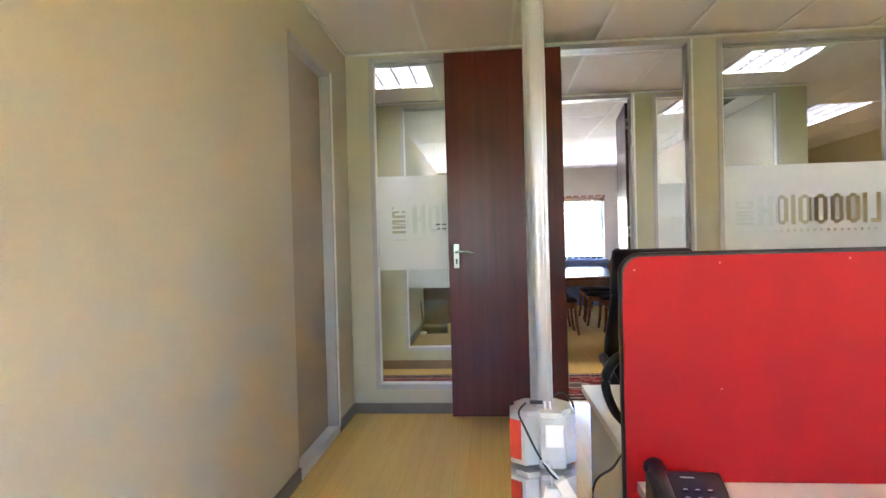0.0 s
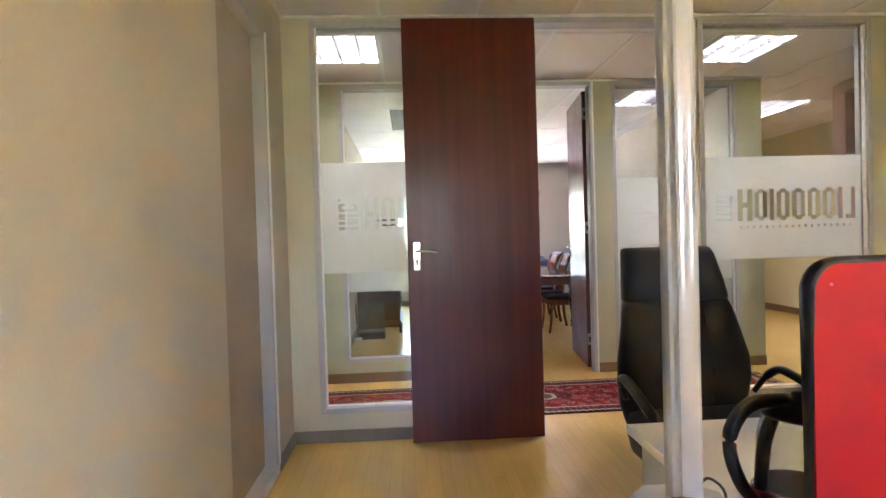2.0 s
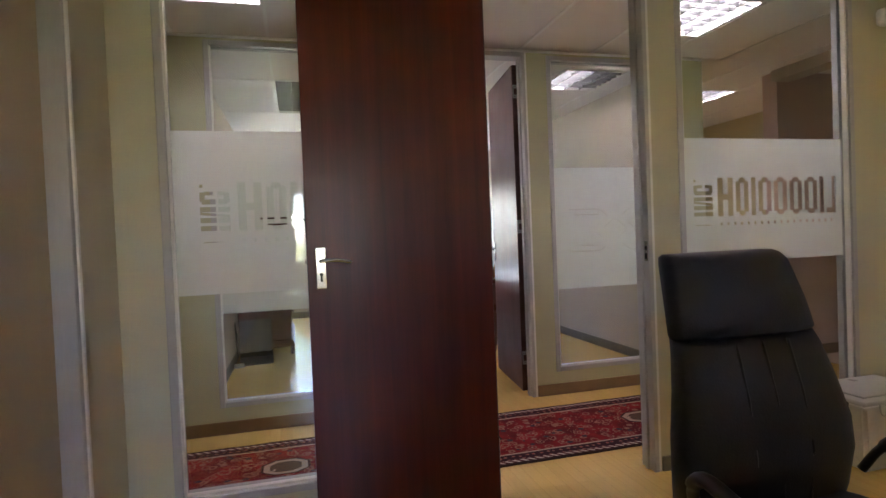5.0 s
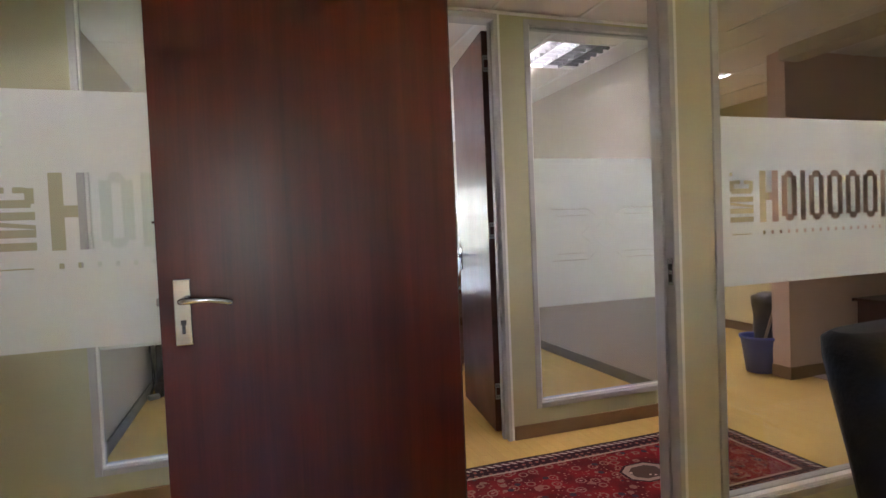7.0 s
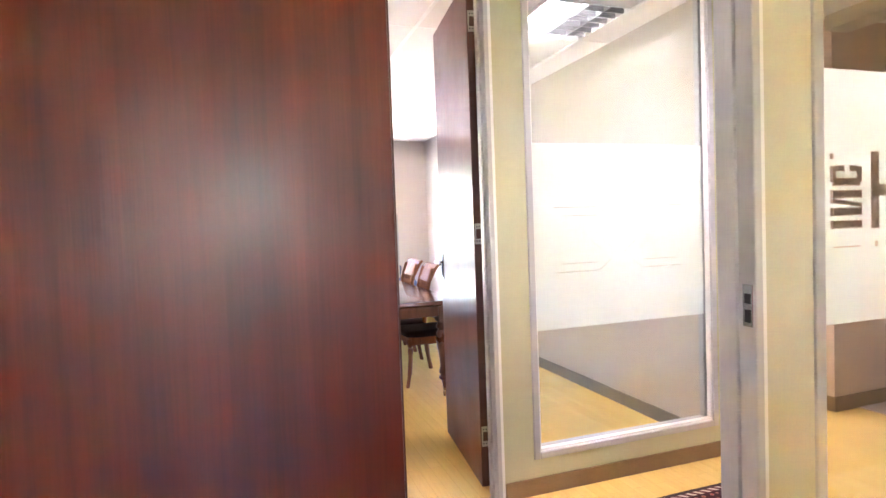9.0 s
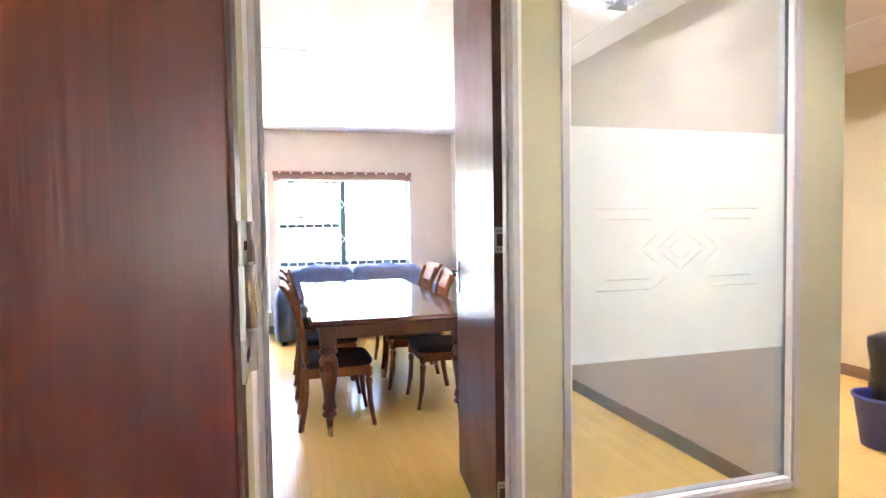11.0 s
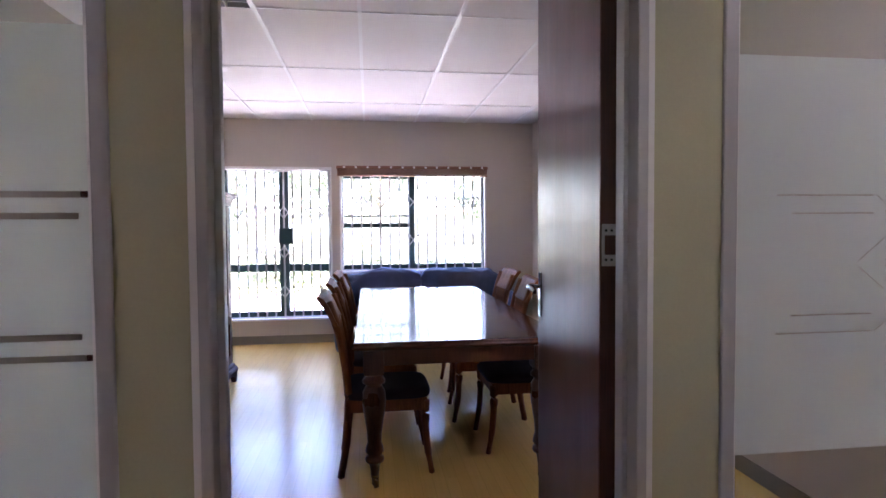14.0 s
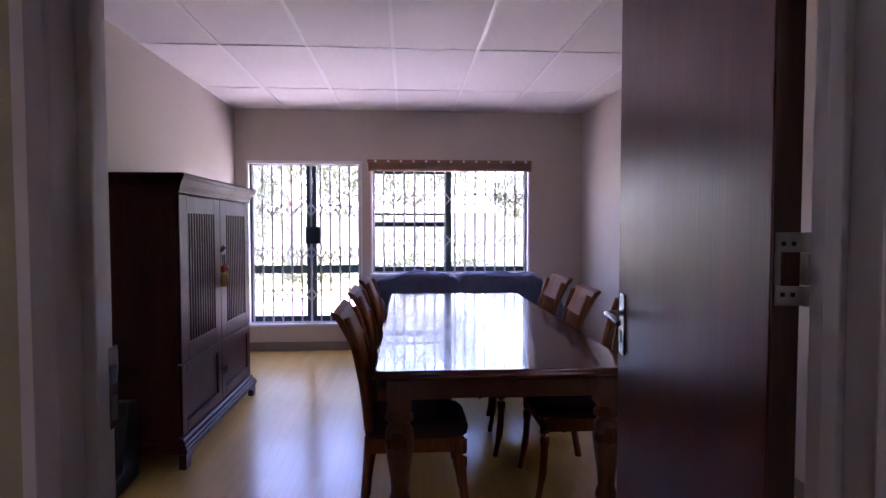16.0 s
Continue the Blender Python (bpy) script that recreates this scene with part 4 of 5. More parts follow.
s = thing("desk_screen", "red desk divider screen with a black edge trim", "desk screen", at=(0.192, 1.134, 0))
W_, R_ = 1.55, 0.045
prof = [(0.0, 0.42), (W_, 0.42)] + [(W_ - R_ + R_ * math.sin(a), 1.184 - R_ + R_ * math.cos(a)) for a in [math.pi / 2 * (1 - k / 6) for k in range(7)]] + [(R_ - R_ * math.sin(a), 1.184 - R_ + R_ * math.cos(a)) for a in [math.pi / 2 * k / 6 for k in range(7)]]
bm = bmesh.new()
sweep(bm, prof, "y", 0.0, 0.026)
part("panel", bm, RED, s)
bm = bmesh.new()
tube(bm, [(x, 0.013, z) for x, z in prof[1:] + prof[:1]], 0.0075, 8, flat=1.0)
for v in bm.verts:
    v.co.y = 0.013 + (v.co.y - 0.013) * 2.05
part("edge_trim", bm, BLACK, s)
bm = bmesh.new()
tube(bm, [(0, -0.0008, 0), (0, 0.0, 0)], 0.0028, 8)
PIN = mat("red_paint_cap", (0.45, 0.10, 0.09), rough=0.5, var=0.1)
pin = mesh_of("pin_mark", bm, PIN)
for x, z in ((0.028, 1.151), (0.219, 1.164), (0.217, 0.875), (0.5, 1.168)):
    part("pin_mark", pin, PIN, s, m=pose(x, 0, z))



def desk(label, y0, y1, z):
    d = thing("desk", label, "desk", group="workstation desks")
    part("desktop", boxes([(0.215, 1.72, y0, y1, z - 0.025, z)], 0.002), DESK, d)
    for x in (0.235, 1.6):
        part("panel_leg", boxes([(x, x + 0.028, y0 + 0.06, y1 - 0.06, 0.0, z - 0.025)], 0.002), GREYPLASTIC, d)
    return d


desk("white melamine desk behind the red screen", 1.163, 1.925, 0.684)
desk("white melamine desk in front of the red screen", 0.42, 1.131, 0.662)

k = thing("kettle", "glass electric kettle with a black handle and dark red base", "kettle", at=(0.335, 1.365, 0.684))
bm = bmesh.new()
lathe(bm, [(0.082, 0.0), (0.086, 0.006), (0.086, 0.05), (0.078, 0.06)], 24)
part("base", bm, KETTLERED, k, "dark red kettle base")
bm = bmesh.new()
lathe(bm, [(0.076, 0.06), (0.079, 0.08), (0.074, 0.15), (0.064, 0.198), (0.061, 0.198), (0.071, 0.15), (0.076, 0.082), (0.073, 0.063)], 24)
jug = part("jug", bm, GLASS, k, "clear glass jug")
bm = bmesh.new()
lathe(bm, [(0.066, 0.196), (0.068, 0.204), (0.05, 0.222), (0.02, 0.228), (0.012, 0.24), (0.004, 0.242)], 20)
part("lid", bm, BLACK, k)
bm = bmesh.new()
tube(bm, smooth_path([(-0.02, 0, 0.226), (-0.095, -0.0, 0.222), (-0.136, -0.004, 0.18), (-0.14, -0.004, 0.13), (-0.118, -0.003, 0.07), (-0.085, -0.002, 0.03), (-0.08, 0, 0.01)], 5), [0.014] * 12 + [0.0125] * 19, 10, flat=1.0)
tube(bm, smooth_path([(-0.045, 0, 0.215), (-0.07, 0, 0.15), (-0.08, 0, 0.06)], 4), 0.0125, 8)
part("handle", bm, BLACK, k)
bm = bmesh.new()
tube(bm, smooth_path([(0.31, 1.30, 0.688), (0.26, 1.26, 0.688), (0.212, 1.235, 0.69), (0.18, 1.225, 0.655), (0.13, 1.225, 0.6), (0.15, 1.235, 0.4), (0.17, 1.26, 0.1), (0.2, 1.28, 0.004)], 5), 0.0032, 6)
tagged(part("power_cable", bm, BLACK), "black power cable hanging over the desk edge", "cable")

ph = thing("telephone", "charcoal desk telephone with receiver and push buttons", "telephone", at=(0.275, 0.965, 0.662), turn=-4)
ph.scale = (0.87, 0.9, 0.76)
bm = bmesh.new()
sweep(bm, [(-0.085, 0.0), (0.075, 0.0), (0.075, 0.085), (0.05, 0.093), (-0.085, 0.022)], "x", -0.082, 0.086)
bmesh.ops.bevel(bm, geom=[e for e in bm.edges], offset=0.004, segments=1, affect="EDGES")
body = part("body", bm, PHONE, ph)
bm = bmesh.new()
tube(bm, smooth_path([(-0.06, -0.075, 0.052), (-0.06, -0.05, 0.072), (-0.06, 0.01, 0.088), (-0.06, 0.06, 0.098), (-0.06, 0.075, 0.088)], 4), [0.024, 0.026, 0.026, 0.022] + [0.019] * 9 + [0.026, 0.027, 0.027, 0.022], 12)
part("receiver", bm, PHONE, ph)
key = mesh_of("key", boxes([(-0.008, 0.008, -0.006, 0.006, 0, 0.005)], 0.0015), PHONE)
mark = mesh_of("key_mark", boxes([(-0.005, 0.005, -0.0012, 0.0012, 0.005, 0.0056)]), KEYPRINT)
for r in range(4):
    for q in range(3):
        y = -0.058 + 0.02 * r
        kk = part("key", key, PHONE, ph, m=pose(-0.008 + 0.027 * q, y, 0.0225 + (y + 0.085) * 0.526, 27.7))
        part("key_mark", mark, KEYPRINT, kk)
part("label_strip", boxes([(-0.01, 0.022, 0.03, 0.034, 0.0845, 0.0865)]), KEYPRINT, ph, m=pose(0, 0.004, 0.001))


def loft(bm, rows, n=20, power=3.2):
    """A padded body through rounded cross-sections: each row is (z, y, half width, half depth)."""
    rings = []
    for z, y, hw, hd in rows:
        ring = []
        for i in range(n):
            a = 2 * math.pi * i / n
            c, s_ = math.cos(a), math.sin(a)
            ring.append(bm.verts.new((hw * math.copysign(abs(c) ** (2 / power), c), y + hd * math.copysign(abs(s_) ** (2 / power), s_), z)))
        rings.append(ring)
    for a, b in zip(rings, rings[1:]):
        for i in range(n):
            bm.faces.new((a[i], a[(i + 1) % n], b[(i + 1) % n], b[i])).smooth = True
    bm.faces.new(rings[0][::-1])
    bm.faces.new(rings[-1])


oc = thing("office_chair", "black leather high-back office chair with looped arms", "chair", at=(0.688, 2.315, 0), turn=2)
bm = bmesh.new()
loft(bm, [(0.47, 0.20, 0.20, 0.03), (0.48, 0.20, 0.235, 0.05), (0.56, 0.195, 0.262, 0.058), (0.66, 0.185, 0.272, 0.06), (0.74, 0.19, 0.268, 0.06), (0.84, 0.21, 0.245, 0.057), (0.93, 0.235, 0.226, 0.052), (0.962, 0.25, 0.218, 0.046)], 28)
part("backrest", bm, LEATHER, oc)
bm = bmesh.new()
loft(bm, [(0.958, 0.248, 0.216, 0.044), (0.97, 0.248, 0.221, 0.054), (1.04, 0.268, 0.212, 0.06), (1.10, 0.29, 0.202, 0.062), (1.145, 0.306, 0.195, 0.062), (1.166, 0.318, 0.189, 0.05), (1.174, 0.325, 0.178, 0.028)], 28)
part("headrest", bm, LEATHER, oc)
for xx in (-0.085, 0.0, 0.085):
    bm = bmesh.new()
    tube(bm, [(xx, 0.135, 0.56), (xx * 1.03, 0.128, 0.68), (xx, 0.15, 0.82), (xx * 0.95, 0.187, 0.95)], 0.004, 6)
    part("seam", bm, LEATHER, oc)
bm = bmesh.new()
loft(bm, [(0.40, -0.03, 0.22, 0.22), (0.41, -0.03, 0.262, 0.255), (0.48, -0.03, 0.275, 0.268), (0.535, -0.03, 0.268, 0.26), (0.552, -0.03, 0.23, 0.225)], 28, 4)
part("seat", bm, LEATHER, oc)
for sx in (-1, 1):
    bm = bmesh.new()
    tube(bm, smooth_path([(sx * 0.262, 0.14, 0.60), (sx * 0.288, 0.11, 0.66), (sx * 0.306, 0.06, 0.70), (sx * 0.312, -0.01, 0.695), (sx * 0.318, -0.12, 0.665), (sx * 0.31, -0.19, 0.62), (sx * 0.29, -0.16, 0.52), (sx * 0.25, -0.08, 0.43)], 5), [0.014] * 6 + [0.02] * 19 + [0.015] * 11, 10, flat=0.8)
    part("armrest", bm, BLACK, oc)
bm = bmesh.new()
lathe(bm, [(0.03, 0.11), (0.03, 0.24), (0.018, 0.245), (0.018, 0.39), (0.09, 0.395), (0.09, 0.41)], 16)
part("gas_column", bm, BLACK, oc)
for kx in range(5):
    a = 2 * math.pi * kx / 5 + 0.3
    bm = bmesh.new()
    tube(bm, [(0.02 * math.cos(a), 0.02 * math.sin(a), 0.115), (0.16 * math.cos(a), 0.16 * math.sin(a), 0.10), (0.29 * math.cos(a), 0.29 * math.sin(a), 0.075)], [0.026, 0.02, 0.014], 8)
    ft = part("base_arm", bm, BLACK, oc)
    bm = bmesh.new()
    tube(bm, [(0.29 * math.cos(a) - 0.02, 0.29 * math.sin(a), 0.028), (0.29 * math.cos(a) + 0.02, 0.29 * math.sin(a), 0.028)], 0.028, 12)
    part("caster", bm, BLACK, ft)

bx = thing("storage_box", "clouded plastic storage box with clip lid and pink contents", "storage box", at=(2.44, 3.61, 0))
bm = bmesh.new()
low_, top_ = 0.225, 0.262
vs = [bm.verts.new((x * (low_ if z == 0 else top_), y * (0.158 if z == 0 else 0.176), z)) for z in (0, 0.34) for y in (-1, 1) for x in (-1, 1)]
for q in ((0, 2, 3, 1), (0, 1, 5, 4), (2, 6, 7, 3), (0, 4, 6, 2), (1, 3, 7, 5)):
    bm.faces.new([vs[i] for i in q])
bmesh.ops.bevel(bm, geom=list(bm.edges), offset=0.018, segments=3, affect="EDGES")
bmesh.ops.solidify(bm, geom=list(bm.faces), thickness=0.003)
part("tub", bm, CLEARBOX, bx)
part("rim", boxes([(-0.272, 0.272, -0.186, -0.171, 0.322, 0.336), (-0.272, 0.272, 0.171, 0.186, 0.322, 0.336), (-0.272, -0.258, -0.171, 0.171, 0.322, 0.336), (0.258, 0.272, -0.171, 0.171, 0.322, 0.336)], 0.003), CLEARBOX, bx)
bm = boxes([(-0.276, 0.276, -0.190, 0.190, 0.342, 0.362)], 0.008)
block(bm, -0.22, 0.22, -0.14, 0.14, 0.3622, 0.372, 0.006)
part("lid", bm, CLEARBOX, bx)
for sx in (-0.15, 0.15):
    bm = bmesh.new()
    tube(bm, smooth_path([(sx - 0.03, -0.190, 0.345), (sx - 0.03, -0.197, 0.3), (sx, -0.199, 0.29), (sx + 0.03, -0.197, 0.3), (sx + 0.03, -0.190, 0.345)], 3), 0.005, 6)
    part("clip", bm, GREYPLASTIC, bx)
for yy in (-0.07, 0.05):
    bm = bmesh.new()
    tube(bm, smooth_path([(-0.27, yy - 0.03, 0.345), (-0.28, yy - 0.03, 0.315), (-0.282, yy, 0.305), (-0.28, yy + 0.03, 0.315), (-0.27, yy + 0.03, 0.345)], 3), 0.005, 6)
    part("clip", bm, DARKMETAL_AND_SHADE, bx)
part("pink_label", boxes([(-0.12, 0.2, -0.1795, -0.1765, 0.03, 0.23)], 0.001), PINKTHING, bx, "pink sheet in the front of the box", m=Matrix.Identity(4) @ pose(0, -0.004, 0, 0))
se = thing("alarm_detector", "small white alarm detector fixed high in the corner", "alarm sensor", at=(2.825, 3.78, 2.385))
bm = bmesh.new()
loft(bm, [(-0.045, 0, 0.028, 0.02), (-0.035, 0, 0.034, 0.028), (0.03, 0, 0.034, 0.03), (0.045, 0, 0.028, 0.02)], 16, 4)
part("case", bm, WHITE, se)
part("bracket", boxes([(-0.012, 0.04, 0.0, 0.04, -0.02, 0.02)], 0.003), WHITE, se)

# ---- boardroom ----
t = thing("dining_table", "long polished mahogany boardroom table on turned legs", "table")
TX0, TX1, TY0, TY1 = 0.568, 1.712, 6.915, 9.6


def rounded(x0, x1, y0, y1, r, n=5):
    out = []
    for cx, cy, a0 in ((x1 - r, y1 - r, 0), (x0 + r, y1 - r, 90), (x0 + r, y0 + r, 180), (x1 - r, y0 + r, 270)):
        out += [(cx + r * math.cos(radians(a0 + 90 * k / n)), cy + r * math.sin(radians(a0 + 90 * k / n))) for k in range(n + 1)]
    return out


bm = bmesh.new()
rings = []
for inset, z in ((0.03, 0.726), (0.012, 0.728), (0.004, 0.736), (0.0, 0.744), (0.003, 0.750), (0.010, 0.752), (0.008, 0.758), (0.012, 0.765), (0.02, 0.768)):
    rings.append([bm.verts.new((x, y, z)) for x, y in rounded(TX0 + inset, TX1 - inset, TY0 + inset, TY1 - inset, 0.03)])
for a, b in zip(rings, rings[1:]):
    for i in range(len(a)):
        bm.faces.new((a[i], a[(i + 1) % len(a)], b[(i + 1) % len(a)], b[i])).smooth = True
bm.faces.new(rings[0][::-1])
bm.faces.new(rings[-1])
part("tabletop", bm, TABLEWOOD, t)
ax0, ax1, ay0, ay1 = TX0 + 0.06, TX1 - 0.08, TY0 + 0.035, TY1 - 0.035
part("apron", boxes([(ax0, ax1, ay0, ay0 + 0.025, 0.645, 0.726), (ax0, ax1, ay1 - 0.025, ay1, 0.645, 0.726), (ax0, ax0 + 0.025, ay0 + 0.025, ay1 - 0.025, 0.645, 0.726), (ax1 - 0.025, ax1, ay0 + 0.025, ay1 - 0.025, 0.645, 0.726)], 0.003), LEGWOOD, t)
LEG = [(0.012, 0.045), (0.018, 0.05), (0.024, 0.10), (0.03, 0.13), (0.046, 0.138), (0.05, 0.15), (0.046, 0.163), (0.034, 0.17), (0.048, 0.19), (0.044, 0.215), (0.036, 0.24), (0.04, 0.30), (0.056, 0.40), (0.062, 0.46), (0.058, 0.505), (0.044, 0.53), (0.04, 0.54), (0.058, 0.55), (0.06, 0.565), (0.046, 0.58), (0.05, 0.6)]
leg = bmesh.new()
lathe(leg, LEG, 20)
block(leg, -0.052, 0.052, -0.052, 0.052, 0.598, 0.724, 0.004)
leg = mesh_of("leg", leg, LEGWOOD)
cast = bmesh.new()
lathe(cast, [(0.02, 0.052), (0.021, 0.066), (0.017, 0.07)], 14)
tube(cast, [(-0.009, -0.012, 0.02), (0.009, -0.012, 0.02)], 0.02, 14)
block(cast, -0.013, -0.010, -0.02, 0.012, 0.012, 0.055)
block(cast, 0.010, 0.013, -0.02, 0.012, 0.012, 0.055)
cast = mesh_of("caster", cast, BRASS)
for x in (0.682, 1.578):
    for y in (6.99, 9.515):
        l = part("leg", leg, LEGWOOD, t, m=pose(x, y, 0))
        part("caster", cast, BRASS, l, "brass caster", m=pose(0, 0, 0, 0, 0, 20 if x < 1 else -40))

ch = thing("dining_chair", "mahogany dining chair with a curved slatted back and dark seat", "chair", group="chairs round the table", at=(0.745, 7.315, 0))
for sy in (-1, 1):
    bm = bmesh.new()
    tube(bm, smooth_path([(-0.245, sy * 0.195, 0.0), (-0.215, sy * 0.195, 0.18), (-0.2, sy * 0.195, 0.42), (-0.215, sy * 0.193, 0.62), (-0.255, sy * 0.19, 0.82), (-0.30, sy * 0.188, 0.955)], 5), [0.019] * 5 + [0.022] * 21, 4)
    part("back_post", bm, CHAIRWOOD, ch)
    bm = bmesh.new()
    tube(bm, smooth_path([(0.25, sy * 0.2, 0.0), (0.225, sy * 0.2, 0.15), (0.215, sy * 0.2, 0.30), (0.215, sy * 0.2, 0.41)], 5), [0.015] * 4 + [0.019] * 6 + [0.024] * 6, 4)
    part("leg", bm, CHAIRWOOD, ch)
bm = boxes([(-0.2, 0.225, -0.212, -0.188, 0.355, 0.425), (-0.2, 0.225, 0.188, 0.212, 0.355, 0.425), (0.2, 0.225, -0.188, 0.188, 0.355, 0.425), (-0.2, -0.178, -0.188, 0.188, 0.355, 0.425)], 0.003)
part("seat_frame", bm, CHAIRWOOD, ch)
bm = bmesh.new()
loft(bm, [(0.418, 0, 0.222, 0.21), (0.425, 0, 0.236, 0.222), (0.445, 0, 0.240, 0.226), (0.462, 0, 0.225, 0.212), (0.47, 0, 0.18, 0.17)], 28, 6)
for v in bm.verts:
    v.co.x += 0.012
part("seat", bm, SEATCLOTH, ch, "dark upholstered seat pad")
bm = bmesh.new()
tr_prof = [(-0.246, 0.83), (-0.262, 0.86), (-0.292, 0.93), (-0.322, 0.975), (-0.352, 0.99), (-0.362, 0.978), (-0.348, 0.962), (-0.33, 0.94), (-0.302, 0.89), (-0.282, 0.85), (-0.268, 0.825)]
sweep(bm, tr_prof, "y", -0.225, 0.225)
for v in bm.verts:
    v.co.x -= 0.03 * (1 - (v.co.y / 0.225) ** 2) * 0.6
part("top_rail", bm, CHAIRWOOD, ch, "scrolled top rail")
slat = bmesh.new()
tube(slat, [(-0.206, 0, 0.5), (-0.225, 0, 0.64), (-0.262, 0, 0.845)], 0.012, 4)
slat = mesh_of("slat", slat, CHAIRWOOD)
for kk in range(5):
    part("slat", slat, CHAIRWOOD, ch, m=pose(0, -0.08 + 0.04 * kk, 0))
for sy in (-1, 1):
    bm = bmesh.new()
    tube(bm, [(-0.207, sy * 0.145, 0.5), (-0.226, sy * 0.145, 0.64), (-0.262, sy * 0.14, 0.845)], 0.030, 4, flat=0.35)
    part("splat_side", bm, CHAIRWOOD, ch)
part("lower_rail", boxes([(-0.222, -0.198, -0.18, 0.18, 0.475, 0.515)], 0.004), CHAIRWOOD, ch)
for x, y, a in ((0.735, 8.07, 1), (0.74, 8.83, -2), (1.605, 7.52, 180), (1.50, 8.07, 176), (1.545, 8.80, 181)):
    copy_thing(ch, pose(x, y, 0, 0, 0, a))


def cushion(bm, c, s, n=22, e=0.45, crease=0.03, seed=0):
    """A stuffed cushion with creases."""
    rows = []
    for i in range(1, n):
        u = -math.pi / 2 + math.pi * i / n
        row = []
        for j in range(2 * n):
            v = 2 * math.pi * j / (2 * n)
            f = lambda q: math.copysign(abs(q) ** e, q)
            p_ = Vector((s[0] * f(math.cos(u)) * f(math.cos(v)), s[1] * f(math.cos(u)) * f(math.sin(v)), s[2] * f(math.sin(u))))
            q = p_ + Vector(c)
            w = noise.noise(Vector((q.x * 3 + seed, q.y * 5, q.z * 6))) + 0.5 * noise.noise(Vector((q.x * 9 + seed, q.y * 9, q.z * 16)))
            row.append(bm.verts.new(Vector(c) + p_ * (1 + crease * w) + Vector((0, 0, crease * 0.5 * w))))
        rows.append(row)
    for a, b in zip(rows, rows[1:]):
        for j in range(len(a)):
            bm.faces.new((a[j], a[(j + 1) % len(a)], b[(j + 1) % len(a)], b[j])).smooth = True
    bm.faces.new(rows[0][::-1])
    bm.faces.new(rows[-1])


so = thing("sofa", "slouching dark blue cloth sofa under the window", "sofa")
part("base", boxes([(0.36, 2.18, 9.98, 10.70, 0.05, 0.36)], 0.03), DENIM, so)
for a, b, sd in ((0.40, 1.24, 0), (1.24, 2.10, 5)):
    bm = bmesh.new()
    cushion(bm, ((a + b) / 2, 10.50, 0.655), ((b - a) / 2 + 0.03, 0.18, 0.225), n=34, e=0.42, crease=0.075, seed=sd)
    part("back_cushion", bm, DENIM, so)
    bm = bmesh.new()
    cushion(bm, ((a + b) / 2, 10.2, 0.40), ((b - a) / 2, 0.24, 0.09), crease=0.05, seed=sd + 9)
    part("seat_cushion", bm, DENIM, so)
for x, sd in ((0.40, 2), (2.16, 7)):
    bm = bmesh.new()
    cushion(bm, (x, 10.28, 0.34), (0.11, 0.40, 0.31), crease=0.05, seed=sd)
    part("arm", bm, DENIM, so)
for x in (0.40, 2.12):
    for y in (10.02, 10.64):
        part("foot", boxes([(x - 0.03, x + 0.03, y - 0.03, y + 0.03, 0, 0.05)], 0.005), BLACK, so)

cb = thing("armoire", "dark timber armoire with slatted upper doors against the wall", "cabinet")
CX0, CX1, CY0, CY1, CH = -1.10, -0.545, 7.845, 9.215, 1.655
bm = boxes([(CX0, CX1 - 0.02, CY0, CY0 + 0.025, 0.1, 1.56), (CX0, CX1 - 0.02, CY1 - 0.025, CY1, 0.1, 1.56), (CX0, CX0 + 0.015, CY0 + 0.025, CY1 - 0.025, 0.1, 1.56),
            (CX0 + 0.015, CX1 - 0.022, CY0 + 0.025, CY1 - 0.025, 0.16, 0.18), (CX0 + 0.015, CX1 - 0.022, CY0 + 0.025, CY1 - 0.025, 0.555, 0.575), (CX0 + 0.015, CX1 - 0.022, CY0 + 0.025, CY1 - 0.025, 1.54, 1.56)], 0.002)
part("body", bm, CABWOOD, cb)


def moulding(levels, label=""):
    bm = bmesh.new()
    rs = []
    for o, z in levels:
        rs.append([bm.verts.new(q) for q in ((CX0, CY0 - o, z), (CX1 + o, CY0 - o, z), (CX1 + o, CY1 + o, z), (CX0, CY1 + o, z))])
    for a, b in zip(rs, rs[1:]):
        for i in range(4):
            bm.faces.new((a[i], a[(i + 1) % 4], b[(i + 1) % 4], b[i]))
    bm.faces.new(rs[0][::-1])
    bm.faces.new(rs[-1])
    return bm


part("cornice", moulding([(0.0, 1.545), (0.008, 1.55), (0.008, 1.562), (0.014, 1.566), (0.02, 1.59), (0.034, 1.612), (0.046, 1.622), (0.048, 1.632), (0.054, 1.636), (0.054, 1.645), (0.05, 1.655)]), CABWOOD, cb)
part("plinth", moulding([(0.03, 0.085), (0.038, 0.09), (0.038, 0.115), (0.03, 0.12), (0.03, 0.132), (0.02, 0.138), (0.016, 0.155), (0.004, 0.165)]), CABWOOD, cb)
for y0, y1 in ((CY0 - 0.03, CY0 + 0.14), (CY1 - 0.14, CY1 + 0.03)):
    n0 = y0 < 8
    bm = bmesh.new()
    prof = [(y0, 0.0), (y0 + 0.06, 0.0), (y0 + 0.07, 0.05), (y1, 0.085), (y0, 0.085)] if n0 else [(y1, 0.085), (y0, 0.085), (y1 - 0.07, 0.05), (y1 - 0.06, 0.0), (y1, 0.0)]
    sweep(bm, prof, "x", CX1 - 0.01, CX1 + 0.03)
    part("bracket_foot", bm, CABWOOD, cb)
    part("bracket_foot", boxes([(CX0 + 0.01, CX0 + 0.07, (y0 if n0 else y1 - 0.05), (y0 + 0.05 if n0 else y1), 0.0, 0.085)], 0.003), CABWOOD, cb)
